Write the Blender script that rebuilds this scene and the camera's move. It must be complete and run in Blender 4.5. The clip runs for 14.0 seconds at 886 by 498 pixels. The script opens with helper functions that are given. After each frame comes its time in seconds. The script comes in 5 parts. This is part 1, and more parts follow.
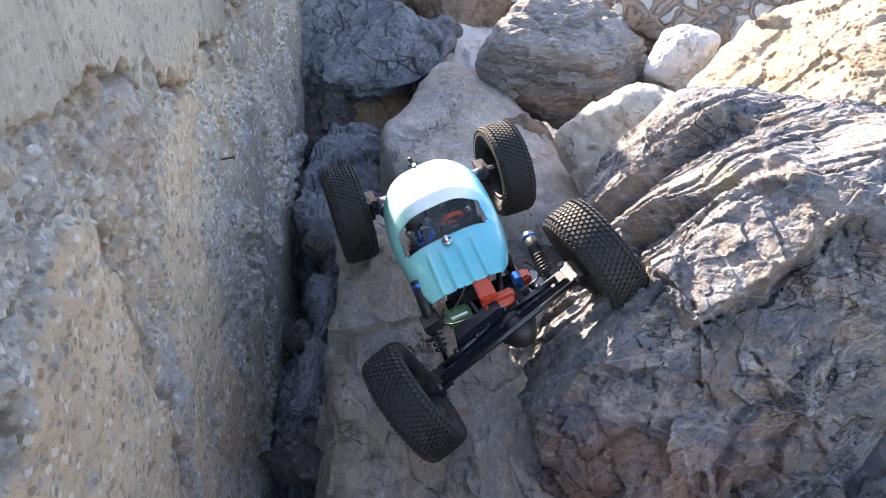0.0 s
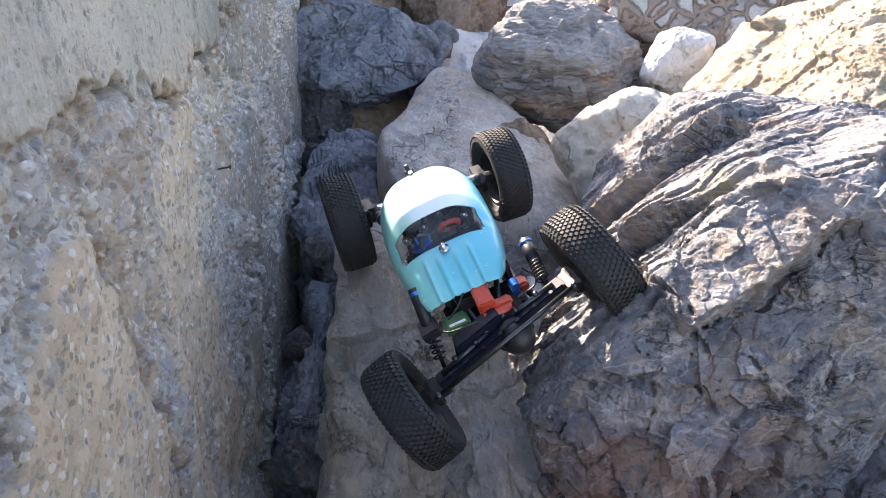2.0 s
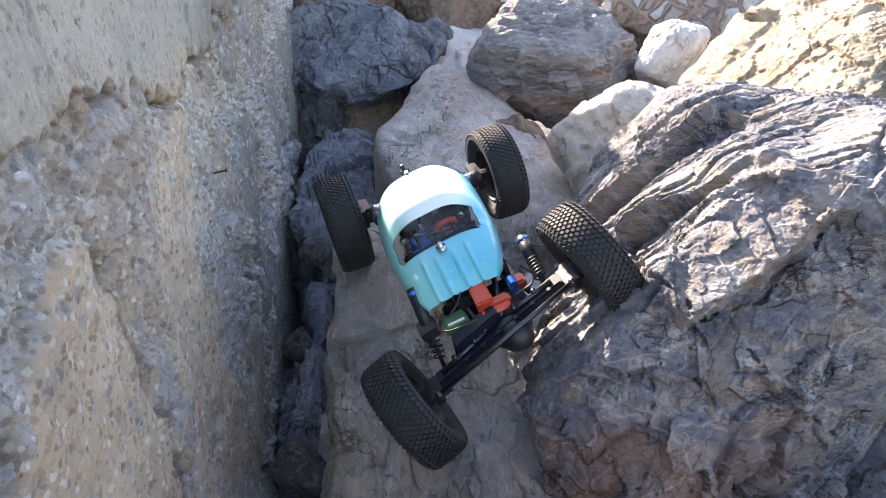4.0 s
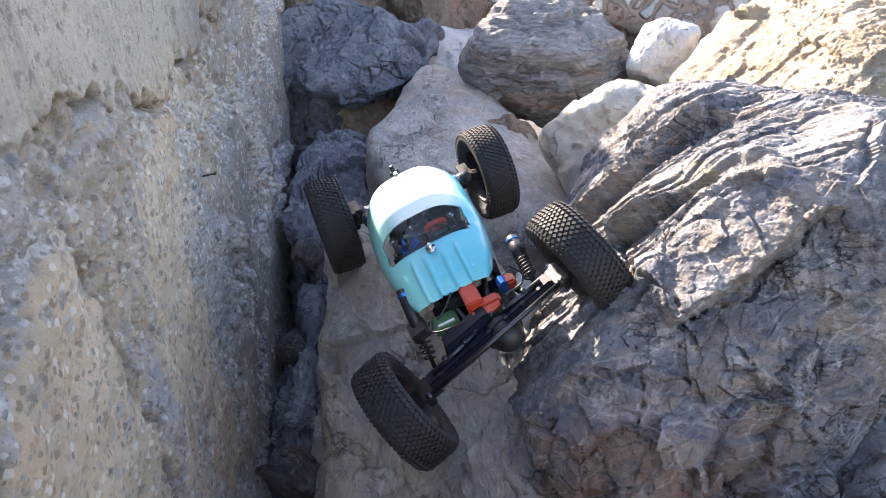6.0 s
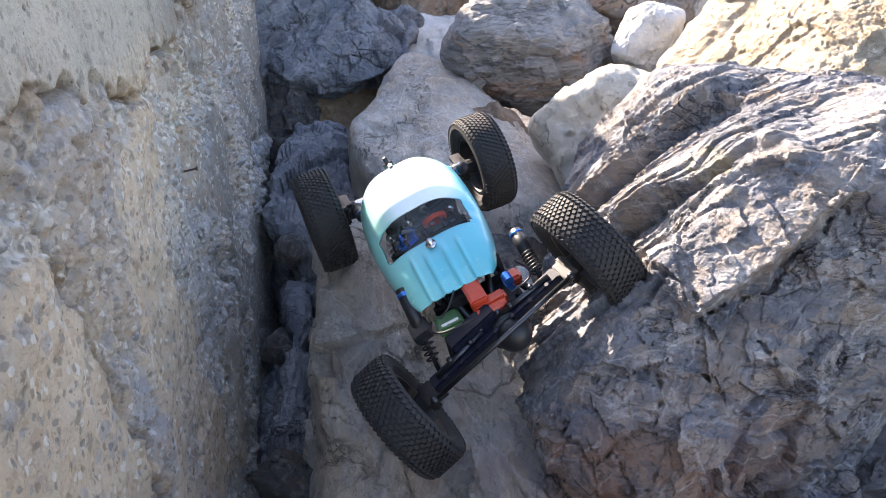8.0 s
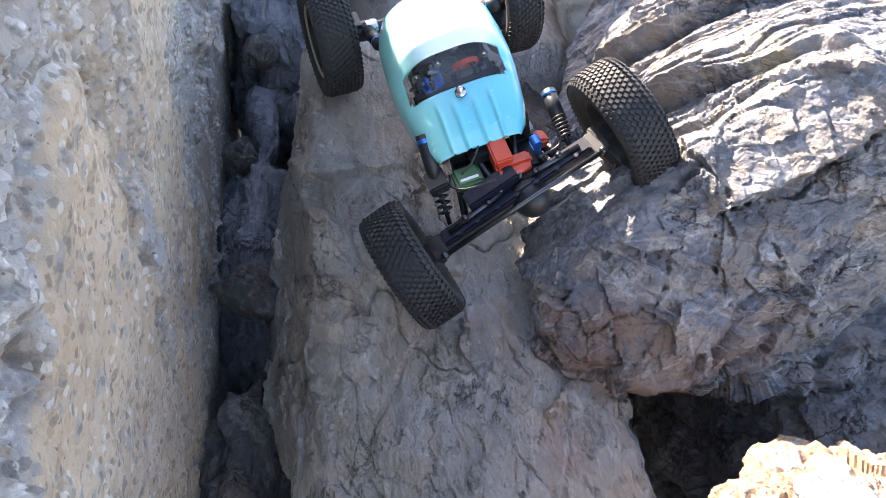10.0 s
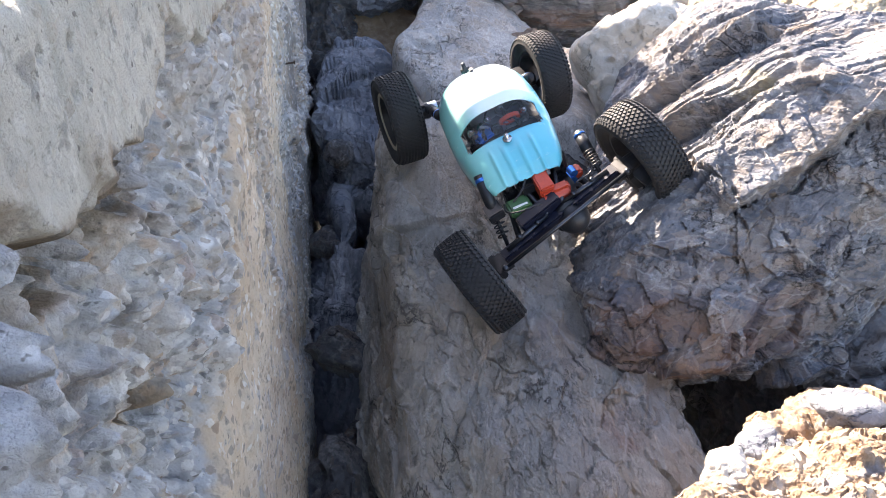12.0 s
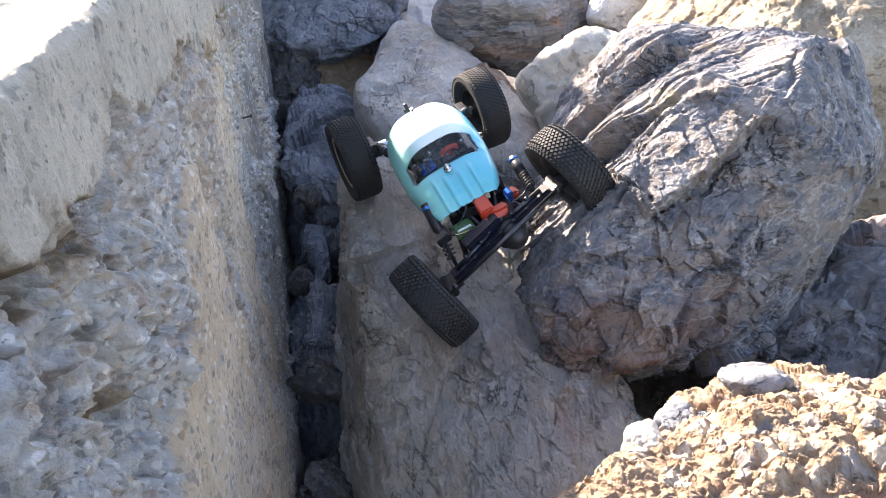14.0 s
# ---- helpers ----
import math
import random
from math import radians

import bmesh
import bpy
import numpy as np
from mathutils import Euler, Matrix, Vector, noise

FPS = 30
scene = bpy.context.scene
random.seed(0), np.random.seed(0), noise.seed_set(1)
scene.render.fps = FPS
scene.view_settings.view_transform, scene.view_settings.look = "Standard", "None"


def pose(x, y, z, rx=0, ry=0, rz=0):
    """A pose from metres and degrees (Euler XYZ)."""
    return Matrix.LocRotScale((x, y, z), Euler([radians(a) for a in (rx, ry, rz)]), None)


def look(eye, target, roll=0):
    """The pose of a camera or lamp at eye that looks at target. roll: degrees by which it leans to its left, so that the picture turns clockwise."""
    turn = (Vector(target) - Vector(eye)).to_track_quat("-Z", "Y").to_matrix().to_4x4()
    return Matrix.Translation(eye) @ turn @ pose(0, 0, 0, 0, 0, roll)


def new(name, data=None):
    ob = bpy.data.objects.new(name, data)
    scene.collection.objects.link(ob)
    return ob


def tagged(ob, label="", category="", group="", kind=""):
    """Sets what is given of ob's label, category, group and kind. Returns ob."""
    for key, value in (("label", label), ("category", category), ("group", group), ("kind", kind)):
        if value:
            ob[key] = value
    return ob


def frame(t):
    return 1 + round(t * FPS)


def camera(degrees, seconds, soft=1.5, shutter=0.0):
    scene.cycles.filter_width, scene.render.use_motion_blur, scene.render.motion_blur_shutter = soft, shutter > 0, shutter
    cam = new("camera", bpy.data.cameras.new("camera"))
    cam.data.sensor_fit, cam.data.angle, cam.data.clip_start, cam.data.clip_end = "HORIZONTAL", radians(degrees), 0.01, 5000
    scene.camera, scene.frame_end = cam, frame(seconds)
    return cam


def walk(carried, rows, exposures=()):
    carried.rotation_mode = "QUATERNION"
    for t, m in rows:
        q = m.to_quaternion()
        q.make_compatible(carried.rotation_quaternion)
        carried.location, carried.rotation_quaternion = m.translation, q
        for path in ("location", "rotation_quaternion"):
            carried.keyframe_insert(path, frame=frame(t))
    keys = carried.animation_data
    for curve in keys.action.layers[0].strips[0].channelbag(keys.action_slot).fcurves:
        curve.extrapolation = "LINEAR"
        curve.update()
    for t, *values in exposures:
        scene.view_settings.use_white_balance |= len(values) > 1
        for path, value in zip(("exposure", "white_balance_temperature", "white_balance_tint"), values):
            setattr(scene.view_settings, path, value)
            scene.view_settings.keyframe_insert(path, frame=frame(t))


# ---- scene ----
cam = camera(65.3, 14.0, soft=0.9)
PATH = [
    (0, (0.003, 0.01, 1.3), (0.194, 1.788, 0.406), 0.6),
    (0.5, (0.004, 0.011, 1.301), (0.195, 1.79, 0.407), 0.2),
    (1, (0.003, 0.011, 1.303), (0.193, 1.791, 0.412), 0.3),
    (1.5, (0.004, 0.01, 1.303), (0.191, 1.792, 0.413), 0.1),
    (2, (0.006, 0.012, 1.304), (0.199, 1.795, 0.419), -0.1),
    (2.5, (0.009, 0.012, 1.305), (0.206, 1.795, 0.42), -0.4),
    (3, (0.008, 0.012, 1.306), (0.201, 1.794, 0.418), -0.9),
    (5.5, (0.015, 0.012, 1.307), (0.215, 1.789, 0.411), -1.7),
    (6, (0.017, 0.012, 1.307), (0.221, 1.79, 0.414), -1.8),
    (6.5, (0.015, 0.013, 1.307), (0.217, 1.79, 0.411), -1.8),
    (7, (0.016, 0.013, 1.307), (0.218, 1.791, 0.413), -2.0),
    (7.2, (0.016, 0.014, 1.306), (0.214, 1.791, 0.411), -2.0),
    (9.3, (-0.058, 0.133, 1.277), (0.468, 1.722, 0.182), 2.9),
    (9.5, (-0.061, 0.132, 1.289), (0.488, 1.673, 0.138), 4.9),
    (10, (-0.098, 0.122, 1.304), (0.359, 1.535, -0.036), 11.4),
    (10.5, (-0.139, 0.122, 1.306), (0.249, 1.637, 0.059), 7.1),
    (11, (-0.138, -0.004, 1.295), (0.189, 1.574, 0.112), 11.0),
    (11.5, (-0.156, -0.039, 1.292), (0.071, 1.594, 0.161), 6.9),
    (12, (-0.132, -0.071, 1.305), (0.153, 1.589, 0.227), 2.1),
    (12.5, (-0.116, -0.108, 1.326), (0.196, 1.583, 0.304), 1.4),
    (13, (-0.094, -0.14, 1.33), (0.259, 1.549, 0.319), -0.0),
    (13.5, (-0.086, -0.152, 1.336), (0.261, 1.545, 0.337), -1.5),
    (14, (-0.092, -0.155, 1.336), (0.225, 1.55, 0.34), -2.5),
]
walk(cam, [(t, look(eye, target, roll)) for t, eye, target, roll in PATH], [(0, 2.56, 7450, 20), (8.8, 2.56, 7450, 20), (9.5, 2.90, 7450, 20), (10.1, 3.0, 7450, 20), (11, 2.95, 7450, 20), (12.2, 2.76, 7450, 20), (14, 2.60, 7450, 20)])

# ---- sun and sky ----
SUN_TO = Vector((-1.1, 2.15, 1.40)).normalized()   # the way to the sun
world = bpy.data.worlds.new("sky")
scene.world = world
world.use_nodes = True
wn = world.node_tree.nodes
sky = wn.new("ShaderNodeTexSky")
sky.sky_type = "NISHITA"
sky.sun_disc = False
sky.sun_elevation = math.asin(SUN_TO.z)
sky.sun_rotation = math.atan2(SUN_TO.x, SUN_TO.y)
wn["Background"].inputs["Strength"].default_value = 0.118
world.node_tree.links.new(sky.outputs[0], wn["Background"].inputs["Color"])
sun = new("sun", bpy.data.lights.new("sun", "SUN"))
sun.data.energy, sun.data.angle, sun.data.color = 5.0, radians(0.55), (1.0, 0.95, 0.85)
sun.matrix_world = look((0, 0, 6), Vector((0, 0, 6)) - SUN_TO)


# ---- small mathematics ----
def hashed(ix, iy, iz, seed):
    h = (ix.astype(np.int64) * 374761393 + iy.astype(np.int64) * 668265263 + iz.astype(np.int64) * 2147483647 + seed * 974634541) & 0xFFFFFFFF
    h = ((h ^ (h >> 13)) * 1274126177) & 0xFFFFFFFF
    h = ((h ^ (h >> 16)) * 2246822519) & 0xFFFFFFFF
    return ((h ^ (h >> 15)) & 0xFFFFFF) / float(0xFFFFFF)


def value_noise(p, seed=0):
    """Smooth noise, -1 to 1, at the rows of p."""
    i = np.floor(p).astype(np.int64)
    f = p - i
    f = f * f * f * (f * (f * 6 - 15) + 10)
    out = np.zeros(len(p))
    for dx in (0, 1):
        wx = f[:, 0] if dx else 1 - f[:, 0]
        for dy in (0, 1):
            wy = f[:, 1] if dy else 1 - f[:, 1]
            for dz in (0, 1):
                wz = f[:, 2] if dz else 1 - f[:, 2]
                out += wx * wy * wz * hashed(i[:, 0] + dx, i[:, 1] + dy, i[:, 2] + dz, seed)
    return out * 2 - 1


def fbm(p, octaves=4, seed=0, gain=0.5):
    out, a = np.zeros(len(p)), 1.0
    q = p.copy()
    for o in range(octaves):
        out += a * value_noise(q, seed + o * 17)
        q = q[:, [1, 2, 0]] * 2.03 + 11.7
        a *= gain
    return out


def ridged(p, octaves=4, seed=0):
    out, a = np.zeros(len(p)), 1.0
    q = p.copy()
    for o in range(octaves):
        out += a * (1 - 2 * np.abs(value_noise(q, seed + o * 17)))
        q = q[:, [1, 2, 0]] * 2.07 + 5.3
        a *= 0.5
    return out


def cells(p, seed=0):
    """Distance to the nearest and next cell point, and the nearest cell's own number."""
    i = np.floor(p).astype(np.int64)
    f1, f2, own = np.full(len(p), 9.0), np.full(len(p), 9.0), np.zeros(len(p))
    for dx in (-1, 0, 1):
        for dy in (-1, 0, 1):
            for dz in (-1, 0, 1):
                c = i + np.array((dx, dy, dz))
                at = np.stack([c[:, k] + hashed(c[:, 0], c[:, 1], c[:, 2], seed + 31 * k) for k in range(3)], 1)
                d = np.sqrt(((p - at) ** 2).sum(1))
                near = d < f1
                f2 = np.where(near, f1, np.minimum(f2, d))
                own = np.where(near, hashed(c[:, 0], c[:, 1], c[:, 2], seed + 99), own)
                f1 = np.where(near, d, f1)
    return f1, f2, own


def facets(p, seed=0, slant=1.0, level=0.5):
    """Broken faces: a slanted plane at its own level for each cell, and how far a place is from the cell's rim."""
    i = np.floor(p).astype(np.int64)
    f1, f2, own, off = np.full(len(p), 9.0), np.full(len(p), 9.0), np.zeros(len(p)), np.zeros((len(p), 3))
    for dx in (-1, 0, 1):
        for dy in (-1, 0, 1):
            for dz in (-1, 0, 1):
                c = i + np.array((dx, dy, dz))
                v = p - np.stack([c[:, k] + hashed(c[:, 0], c[:, 1], c[:, 2], seed + 31 * k) for k in range(3)], 1)
                d = np.sqrt((v ** 2).sum(1))
                near = d < f1
                f2 = np.where(near, f1, np.minimum(f2, d))
                own = np.where(near, hashed(c[:, 0], c[:, 1], c[:, 2], seed + 99), own)
                off[near] = v[near]
                f1 = np.where(near, d, f1)
    lean = np.stack([np.mod(own * k, 1.0) * 2 - 1 for k in (173.3, 917.7, 571.1)], 1)
    return slant * (off * lean).sum(1) + level * (own - 0.5), f2 - f1


def flat_cells(u, v, seed=0):
    """The same on a flat face: distances to the nearest and next point, and the nearest one's number."""
    iu, iv = np.floor(u).astype(np.int64), np.floor(v).astype(np.int64)
    f1, f2, own = np.full(len(u), 9.0), np.full(len(u), 9.0), np.zeros(len(u))
    for du in (-1, 0, 1):
        for dv in (-1, 0, 1):
            cu, cv = iu + du, iv + dv
            d = np.hypot(u - cu - hashed(cu, cv, cu * 0, seed), v - cv - hashed(cu, cv, cu * 0 + 1, seed + 31))
            near = d < f1
            f2 = np.where(near, f1, np.minimum(f2, d))
            own = np.where(near, hashed(cu, cv, cu * 0 + 2, seed + 99), own)
            f1 = np.where(near, d, f1)
    return f1, f2, own


def step(a, b, x):
    t = np.clip((x - a) / (b - a), 0, 1)
    return t * t * (3 - 2 * t)


def to_chain(p, chain):
    """Distance of the rows of p from a chain of straight pieces."""
    best = np.full(len(p), 9.0)
    for a, b in zip(chain[:-1], chain[1:]):
        a, b = np.array(a), np.array(b)
        t = np.clip(((p - a) @ (b - a)) / ((b - a) @ (b - a)), 0, 1)
        best = np.minimum(best, np.linalg.norm(p - a - t[:, None] * (b - a), axis=1))
    return best


BALLS = {}


def ball(level):
    """Corners and triangles of a fine round ball."""
    if level not in BALLS:
        bm = bmesh.new()
        bmesh.ops.create_icosphere(bm, subdivisions=min(level, 6), radius=1)
        v = np.array([c.co[:] for c in bm.verts])
        f = np.array([[c.index for c in t.verts] for t in bm.faces])
        bm.free()
        for _ in range(level - min(level, 6)):
            e = np.sort(np.concatenate([f[:, [0, 1]], f[:, [1, 2]], f[:, [2, 0]]]), 1)
            u, back = np.unique(e, axis=0, return_inverse=True)
            back = back.reshape(3, -1) + len(v)
            m = v[u].mean(1)
            v = np.concatenate([v, m / np.linalg.norm(m, axis=1)[:, None]])
            a, b, c = back
            f = np.concatenate([np.stack(s, 1) for s in ((f[:, 0], a, c), (f[:, 1], b, a), (f[:, 2], c, b), (a, b, c))])
        BALLS[level] = v / np.linalg.norm(v, axis=1)[:, None], f
    return BALLS[level]


def from_arrays(name, verts, faces, smooth=True):
    me = bpy.data.meshes.new(name)
    n, k = len(faces), faces.shape[1]
    me.vertices.add(len(verts))
    me.vertices.foreach_set("co", np.ascontiguousarray(verts, dtype=np.float32).ravel())
    me.loops.add(n * k)
    me.loops.foreach_set("vertex_index", np.ascontiguousarray(faces, dtype=np.int32).ravel())
    me.polygons.add(n)
    me.polygons.foreach_set("loop_start", np.arange(0, n * k, k, dtype=np.int32))
    me.polygons.foreach_set("use_smooth", np.full(n, smooth))
    me.update()
    me.validate()
    return me


def part(name, bm, material, parent=None, label="", smooth=False):
    """One mesh object out of a bmesh, under a thing or a part."""
    me = bpy.data.meshes.new(name)
    bmesh.ops.recalc_face_normals(bm, faces=bm.faces)
    bm.to_mesh(me)
    bm.free()
    if smooth:
        me.polygons.foreach_set("use_smooth", np.full(len(me.polygons), True))
    me.materials.append(material)
    ob = new(name, me)
    ob.parent = parent
    return tagged(ob, label)


# ---- materials ----
def graph(name):
    m = bpy.data.materials.new(name)
    m.use_nodes = True
    t = m.node_tree
    return m, t, t.nodes["Principled BSDF"]


def node(t, kind, ins=None, **settings):
    n = t.nodes.new(kind)
    for k, v in settings.items():
        setattr(n, k, v)
    for k, v in (ins or {}).items():
        if hasattr(v, "is_output"):
            t.links.new(v, n.inputs[k])
        else:
            n.inputs[k].default_value = v
    return n


def noise_at(t, co, scale, detail=4, rough=0.55, warp=0.0):
    return node(t, "ShaderNodeTexNoise", {"Vector": co, "Scale": scale, "Detail": detail, "Roughness": rough, "Distortion": warp}).outputs["Fac"]


def between(t, x, a, b, lo=0.0, hi=1.0):
    return node(t, "ShaderNodeMapRange", {0: x, 1: a, 2: b, 3: lo, 4: hi}, interpolation_type="SMOOTHSTEP").outputs[0]


def mixed(t, f, a, b, way="MIX"):
    n = node(t, "ShaderNodeMix", data_type="RGBA", blend_type=way, clamp_factor=True)
    for k, v in ((0, f), (6, a), (7, b)):
        if hasattr(v, "is_output"):
            t.links.new(v, n.inputs[k])
        else:
            n.inputs[k].default_value = (*v, 1) if isinstance(v, tuple) and len(v) == 3 else v
    return n.outputs[2]


def sums(t, op, a, b):
    return node(t, "ShaderNodeMath", {0: a, 1: b}, operation=op).outputs[0]


def bumped(t, bsdf, height, far, strength=1.0, below=None):
    ins = {"Height": height, "Distance": far, "Strength": strength}
    if below is not None:
        ins["Normal"] = below
    n = node(t, "ShaderNodeBump", ins).outputs[0]
    t.links.new(n, bsdf.inputs["Normal"])
    return n


def spot(t, pos, centre, size, soft=0.5, ragged=0.4, grain=14):
    """1 inside a ragged blotch round a place, 0 outside."""
    d = node(t, "ShaderNodeVectorMath", {0: pos, 1: centre}, operation="SUBTRACT").outputs[0]
    d = node(t, "ShaderNodeVectorMath", {0: d, 1: size}, operation="DIVIDE").outputs[0]
    r = node(t, "ShaderNodeVectorMath", {0: d}, operation="LENGTH").outputs["Value"]
    r = sums(t, "ADD", r, between(t, noise_at(t, pos, grain, 5), 0, 1, -ragged, ragged))
    return between(t, r, 1 - soft / 2, 1 + soft / 2, 1, 0)


def rock_material(name, low, mid, high, scale=6.0, stain=None, veins=0.25, crack=0.5, relief=1.0, stretch=(1, 1, 1), turn=(0, 0, 0), blotches=(), net=0.0, tones=()):
    m, t, b = graph(name)
    pos = node(t, "ShaderNodeNewGeometry").outputs["Position"]
    co = node(t, "ShaderNodeMapping", {"Vector": pos, "Rotation": turn, "Scale": stretch}).outputs[0]
    big = noise_at(t, co, scale, 6, 0.6, 0.6)
    fine = noise_at(t, co, scale * 9, 8, 0.7, 0.3)
    grit = noise_at(t, pos, 420, 4, 0.7)
    c = mixed(t, between(t, big, 0.33, 0.62), low, mid)
    c = mixed(t, between(t, fine, 0.45, 0.72), c, high)
    if stain:
        s = noise_at(t, co, scale * 0.8, 5, 0.6, 1.2)
        c = mixed(t, sums(t, "MULTIPLY", between(t, s, 0.55, 0.68), 0.75), c, stain)
    for centre, size, colour, much in blotches:
        c = mixed(t, sums(t, "MULTIPLY", spot(t, pos, centre, size), much), c, colour)
    if tones:
        # broken faces differ in tone
        bent = node(t, "ShaderNodeVectorMath", {0: co, 1: node(t, "ShaderNodeVectorMath", {0: node(t, "ShaderNodeTexNoise", {"Vector": co, "Scale": scale * 4, "Detail": 5}).outputs["Color"], 3: 0.05}, operation="SCALE").outputs[0]}, operation="ADD").outputs[0]
        for size, much in ((scale * 2.2, 0.5), (scale * 6.0, 0.45)):
            v = node(t, "ShaderNodeTexVoronoi", {"Vector": bent, "Scale": size})
            one = node(t, "ShaderNodeSeparateColor", {0: v.outputs["Color"]})
            c = mixed(t, sums(t, "MULTIPLY", between(t, one.outputs[0], 0.62, 0.66), much), c, tones[0])
            c = mixed(t, sums(t, "MULTIPLY", between(t, one.outputs[1], 0.70, 0.74), much), c, tones[1])
    warp = node(t, "ShaderNodeVectorMath", {0: co, 1: node(t, "ShaderNodeVectorMath", {0: node(t, "ShaderNodeTexNoise", {"Vector": co, "Scale": scale * 2.5, "Detail": 4}).outputs["Color"], 3: 0.06}, operation="SCALE").outputs[0]}, operation="ADD").outputs[0]
    bend = noise_at(t, co, scale * 0.9, 7, 0.62, 0.3)
    line = between(t, sums(t, "ABSOLUTE", sums(t, "SUBTRACT", bend, 0.5), 0.0), 0.0, 0.010, 1, 0)
    bend = noise_at(t, warp, scale * 2.3, 5, 0.6, 0.2)
    line = sums(t, "MAXIMUM", line, between(t, sums(t, "ABSOLUTE", sums(t, "SUBTRACT", bend, 0.47), 0.0), 0.0, 0.008, 0.8, 0))
    if net:
        e = node(t, "ShaderNodeTexVoronoi", {"Vector": warp, "Scale": scale * net}, feature="DISTANCE_TO_EDGE").outputs["Distance"]
        line = sums(t, "MAXIMUM", line, sums(t, "MULTIPLY", between(t, e, 0.0, 0.035, 1, 0), between(t, noise_at(t, pos, scale * 2.6, 3), 0.5, 0.58)))
    open_ = between(t, noise_at(t, pos, scale * 1.4, 3), 0.46, 0.6)
    line = sums(t, "MULTIPLY", line, open_)
    c = mixed(t, sums(t, "MULTIPLY", line, crack), c, tuple(0.35 * v for v in low))
    vein = node(t, "ShaderNodeTexVoronoi", {"Vector": warp, "Scale": scale * 1.3}, feature="DISTANCE_TO_EDGE").outputs["Distance"]
    c = mixed(t, sums(t, "MULTIPLY", between(t, vein, 0.0, 0.03, 1, 0), veins), c, tuple(min(0.75, 1.35 * v) for v in high))
    hair = noise_at(t, warp, scale * 5.5, 6, 0.65, 0.4)
    hair = sums(t, "MULTIPLY", between(t, sums(t, "ABSOLUTE", sums(t, "SUBTRACT", hair, 0.5), 0.0), 0.0, 0.012, 1, 0), between(t, noise_at(t, pos, scale * 2.1, 3), 0.44, 0.56))
    c = mixed(t, sums(t, "MULTIPLY", hair, 0.6 * crack), c, tuple(0.4 * v for v in low))
    mottle = noise_at(t, pos, scale * 3.4, 7, 0.72, 0.5)
    c = mixed(t, between(t, mottle, 0.53, 0.68, 0, 0.30), c, tuple(0.72 * v for v in low))
    c = mixed(t, between(t, mottle, 0.34, 0.45, 0.45, 0), c, tuple(min(0.72, 1.12 * v) for v in high))
    c = mixed(t, between(t, grit, 0.3, 0.75, 0.0, 0.35), c, tuple(0.6 * v for v in mid))
    t.links.new(c, b.inputs["Base Color"])
    b.inputs["Roughness"].default_value = 0.95
    b.inputs["Specular IOR Level"].default_value = 0.1
    n = bumped(t, b, fine, 0.0055 * relief, 0.9)
    n = bumped(t, b, noise_at(t, co, scale * 28, 5, 0.7), 0.0020 * relief, 0.8, n)
    n = bumped(t, b, sums(t, "MULTIPLY", sums(t, "MAXIMUM", line, hair), -1.0), 0.006 * relief, 0.8, n)
    bumped(t, b, grit, 0.0008, 0.7, n)
    return m


def pebbly_material(name, base, tones, scale, matrix=0.35, relief=0.01):
    """Rock of many small stones set in a paler bed."""
    m, t, b = graph(name)
    pos = node(t, "ShaderNodeNewGeometry").outputs["Position"]
    warp = node(t, "ShaderNodeVectorMath", {0: pos, 1: node(t, "ShaderNodeVectorMath", {0: node(t, "ShaderNodeTexNoise", {"Vector": pos, "Scale": scale * 0.7, "Detail": 3}).outputs["Color"], 3: 0.6 / scale}, operation="SCALE").outputs[0]}, operation="ADD").outputs[0]
    v = node(t, "ShaderNodeTexVoronoi", {"Vector": warp, "Scale": scale})
    e = node(t, "ShaderNodeTexVoronoi", {"Vector": warp, "Scale": scale}, feature="DISTANCE_TO_EDGE").outputs["Distance"]
    ramp = node(t, "ShaderNodeValToRGB", {0: node(t, "ShaderNodeSeparateColor", {0: v.outputs["Color"]}).outputs[0]})
    ramp.color_ramp.interpolation = "CONSTANT"
    while len(ramp.color_ramp.elements) < len(tones):
        ramp.color_ramp.elements.new(0.5)
    for i, (el, c) in enumerate(zip(ramp.color_ramp.elements, tones)):
        el.position, el.color = i / len(tones), (*c, 1)
    stone = between(t, sums(t, "ADD", e, between(t, noise_at(t, pos, scale * 2, 4), 0, 1, -0.15, 0.15)), 0.04, 0.12 + matrix * 0.3)
    grit = noise_at(t, pos, scale * 7, 6, 0.7)
    c = mixed(t, stone, base, ramp.outputs[0])
    c = mixed(t, between(t, grit, 0.35, 0.8, 0, 0.5), c, tuple(0.55 * x for x in base))
    t.links.new(c, b.inputs["Base Color"])
    b.inputs["Roughness"].default_value = 0.88
    b.inputs["Specular IOR Level"].default_value = 0.3
    n = bumped(t, b, stone, relief, 0.9)
    bumped(t, b, grit, relief * 0.4, 0.8, n)
    return m


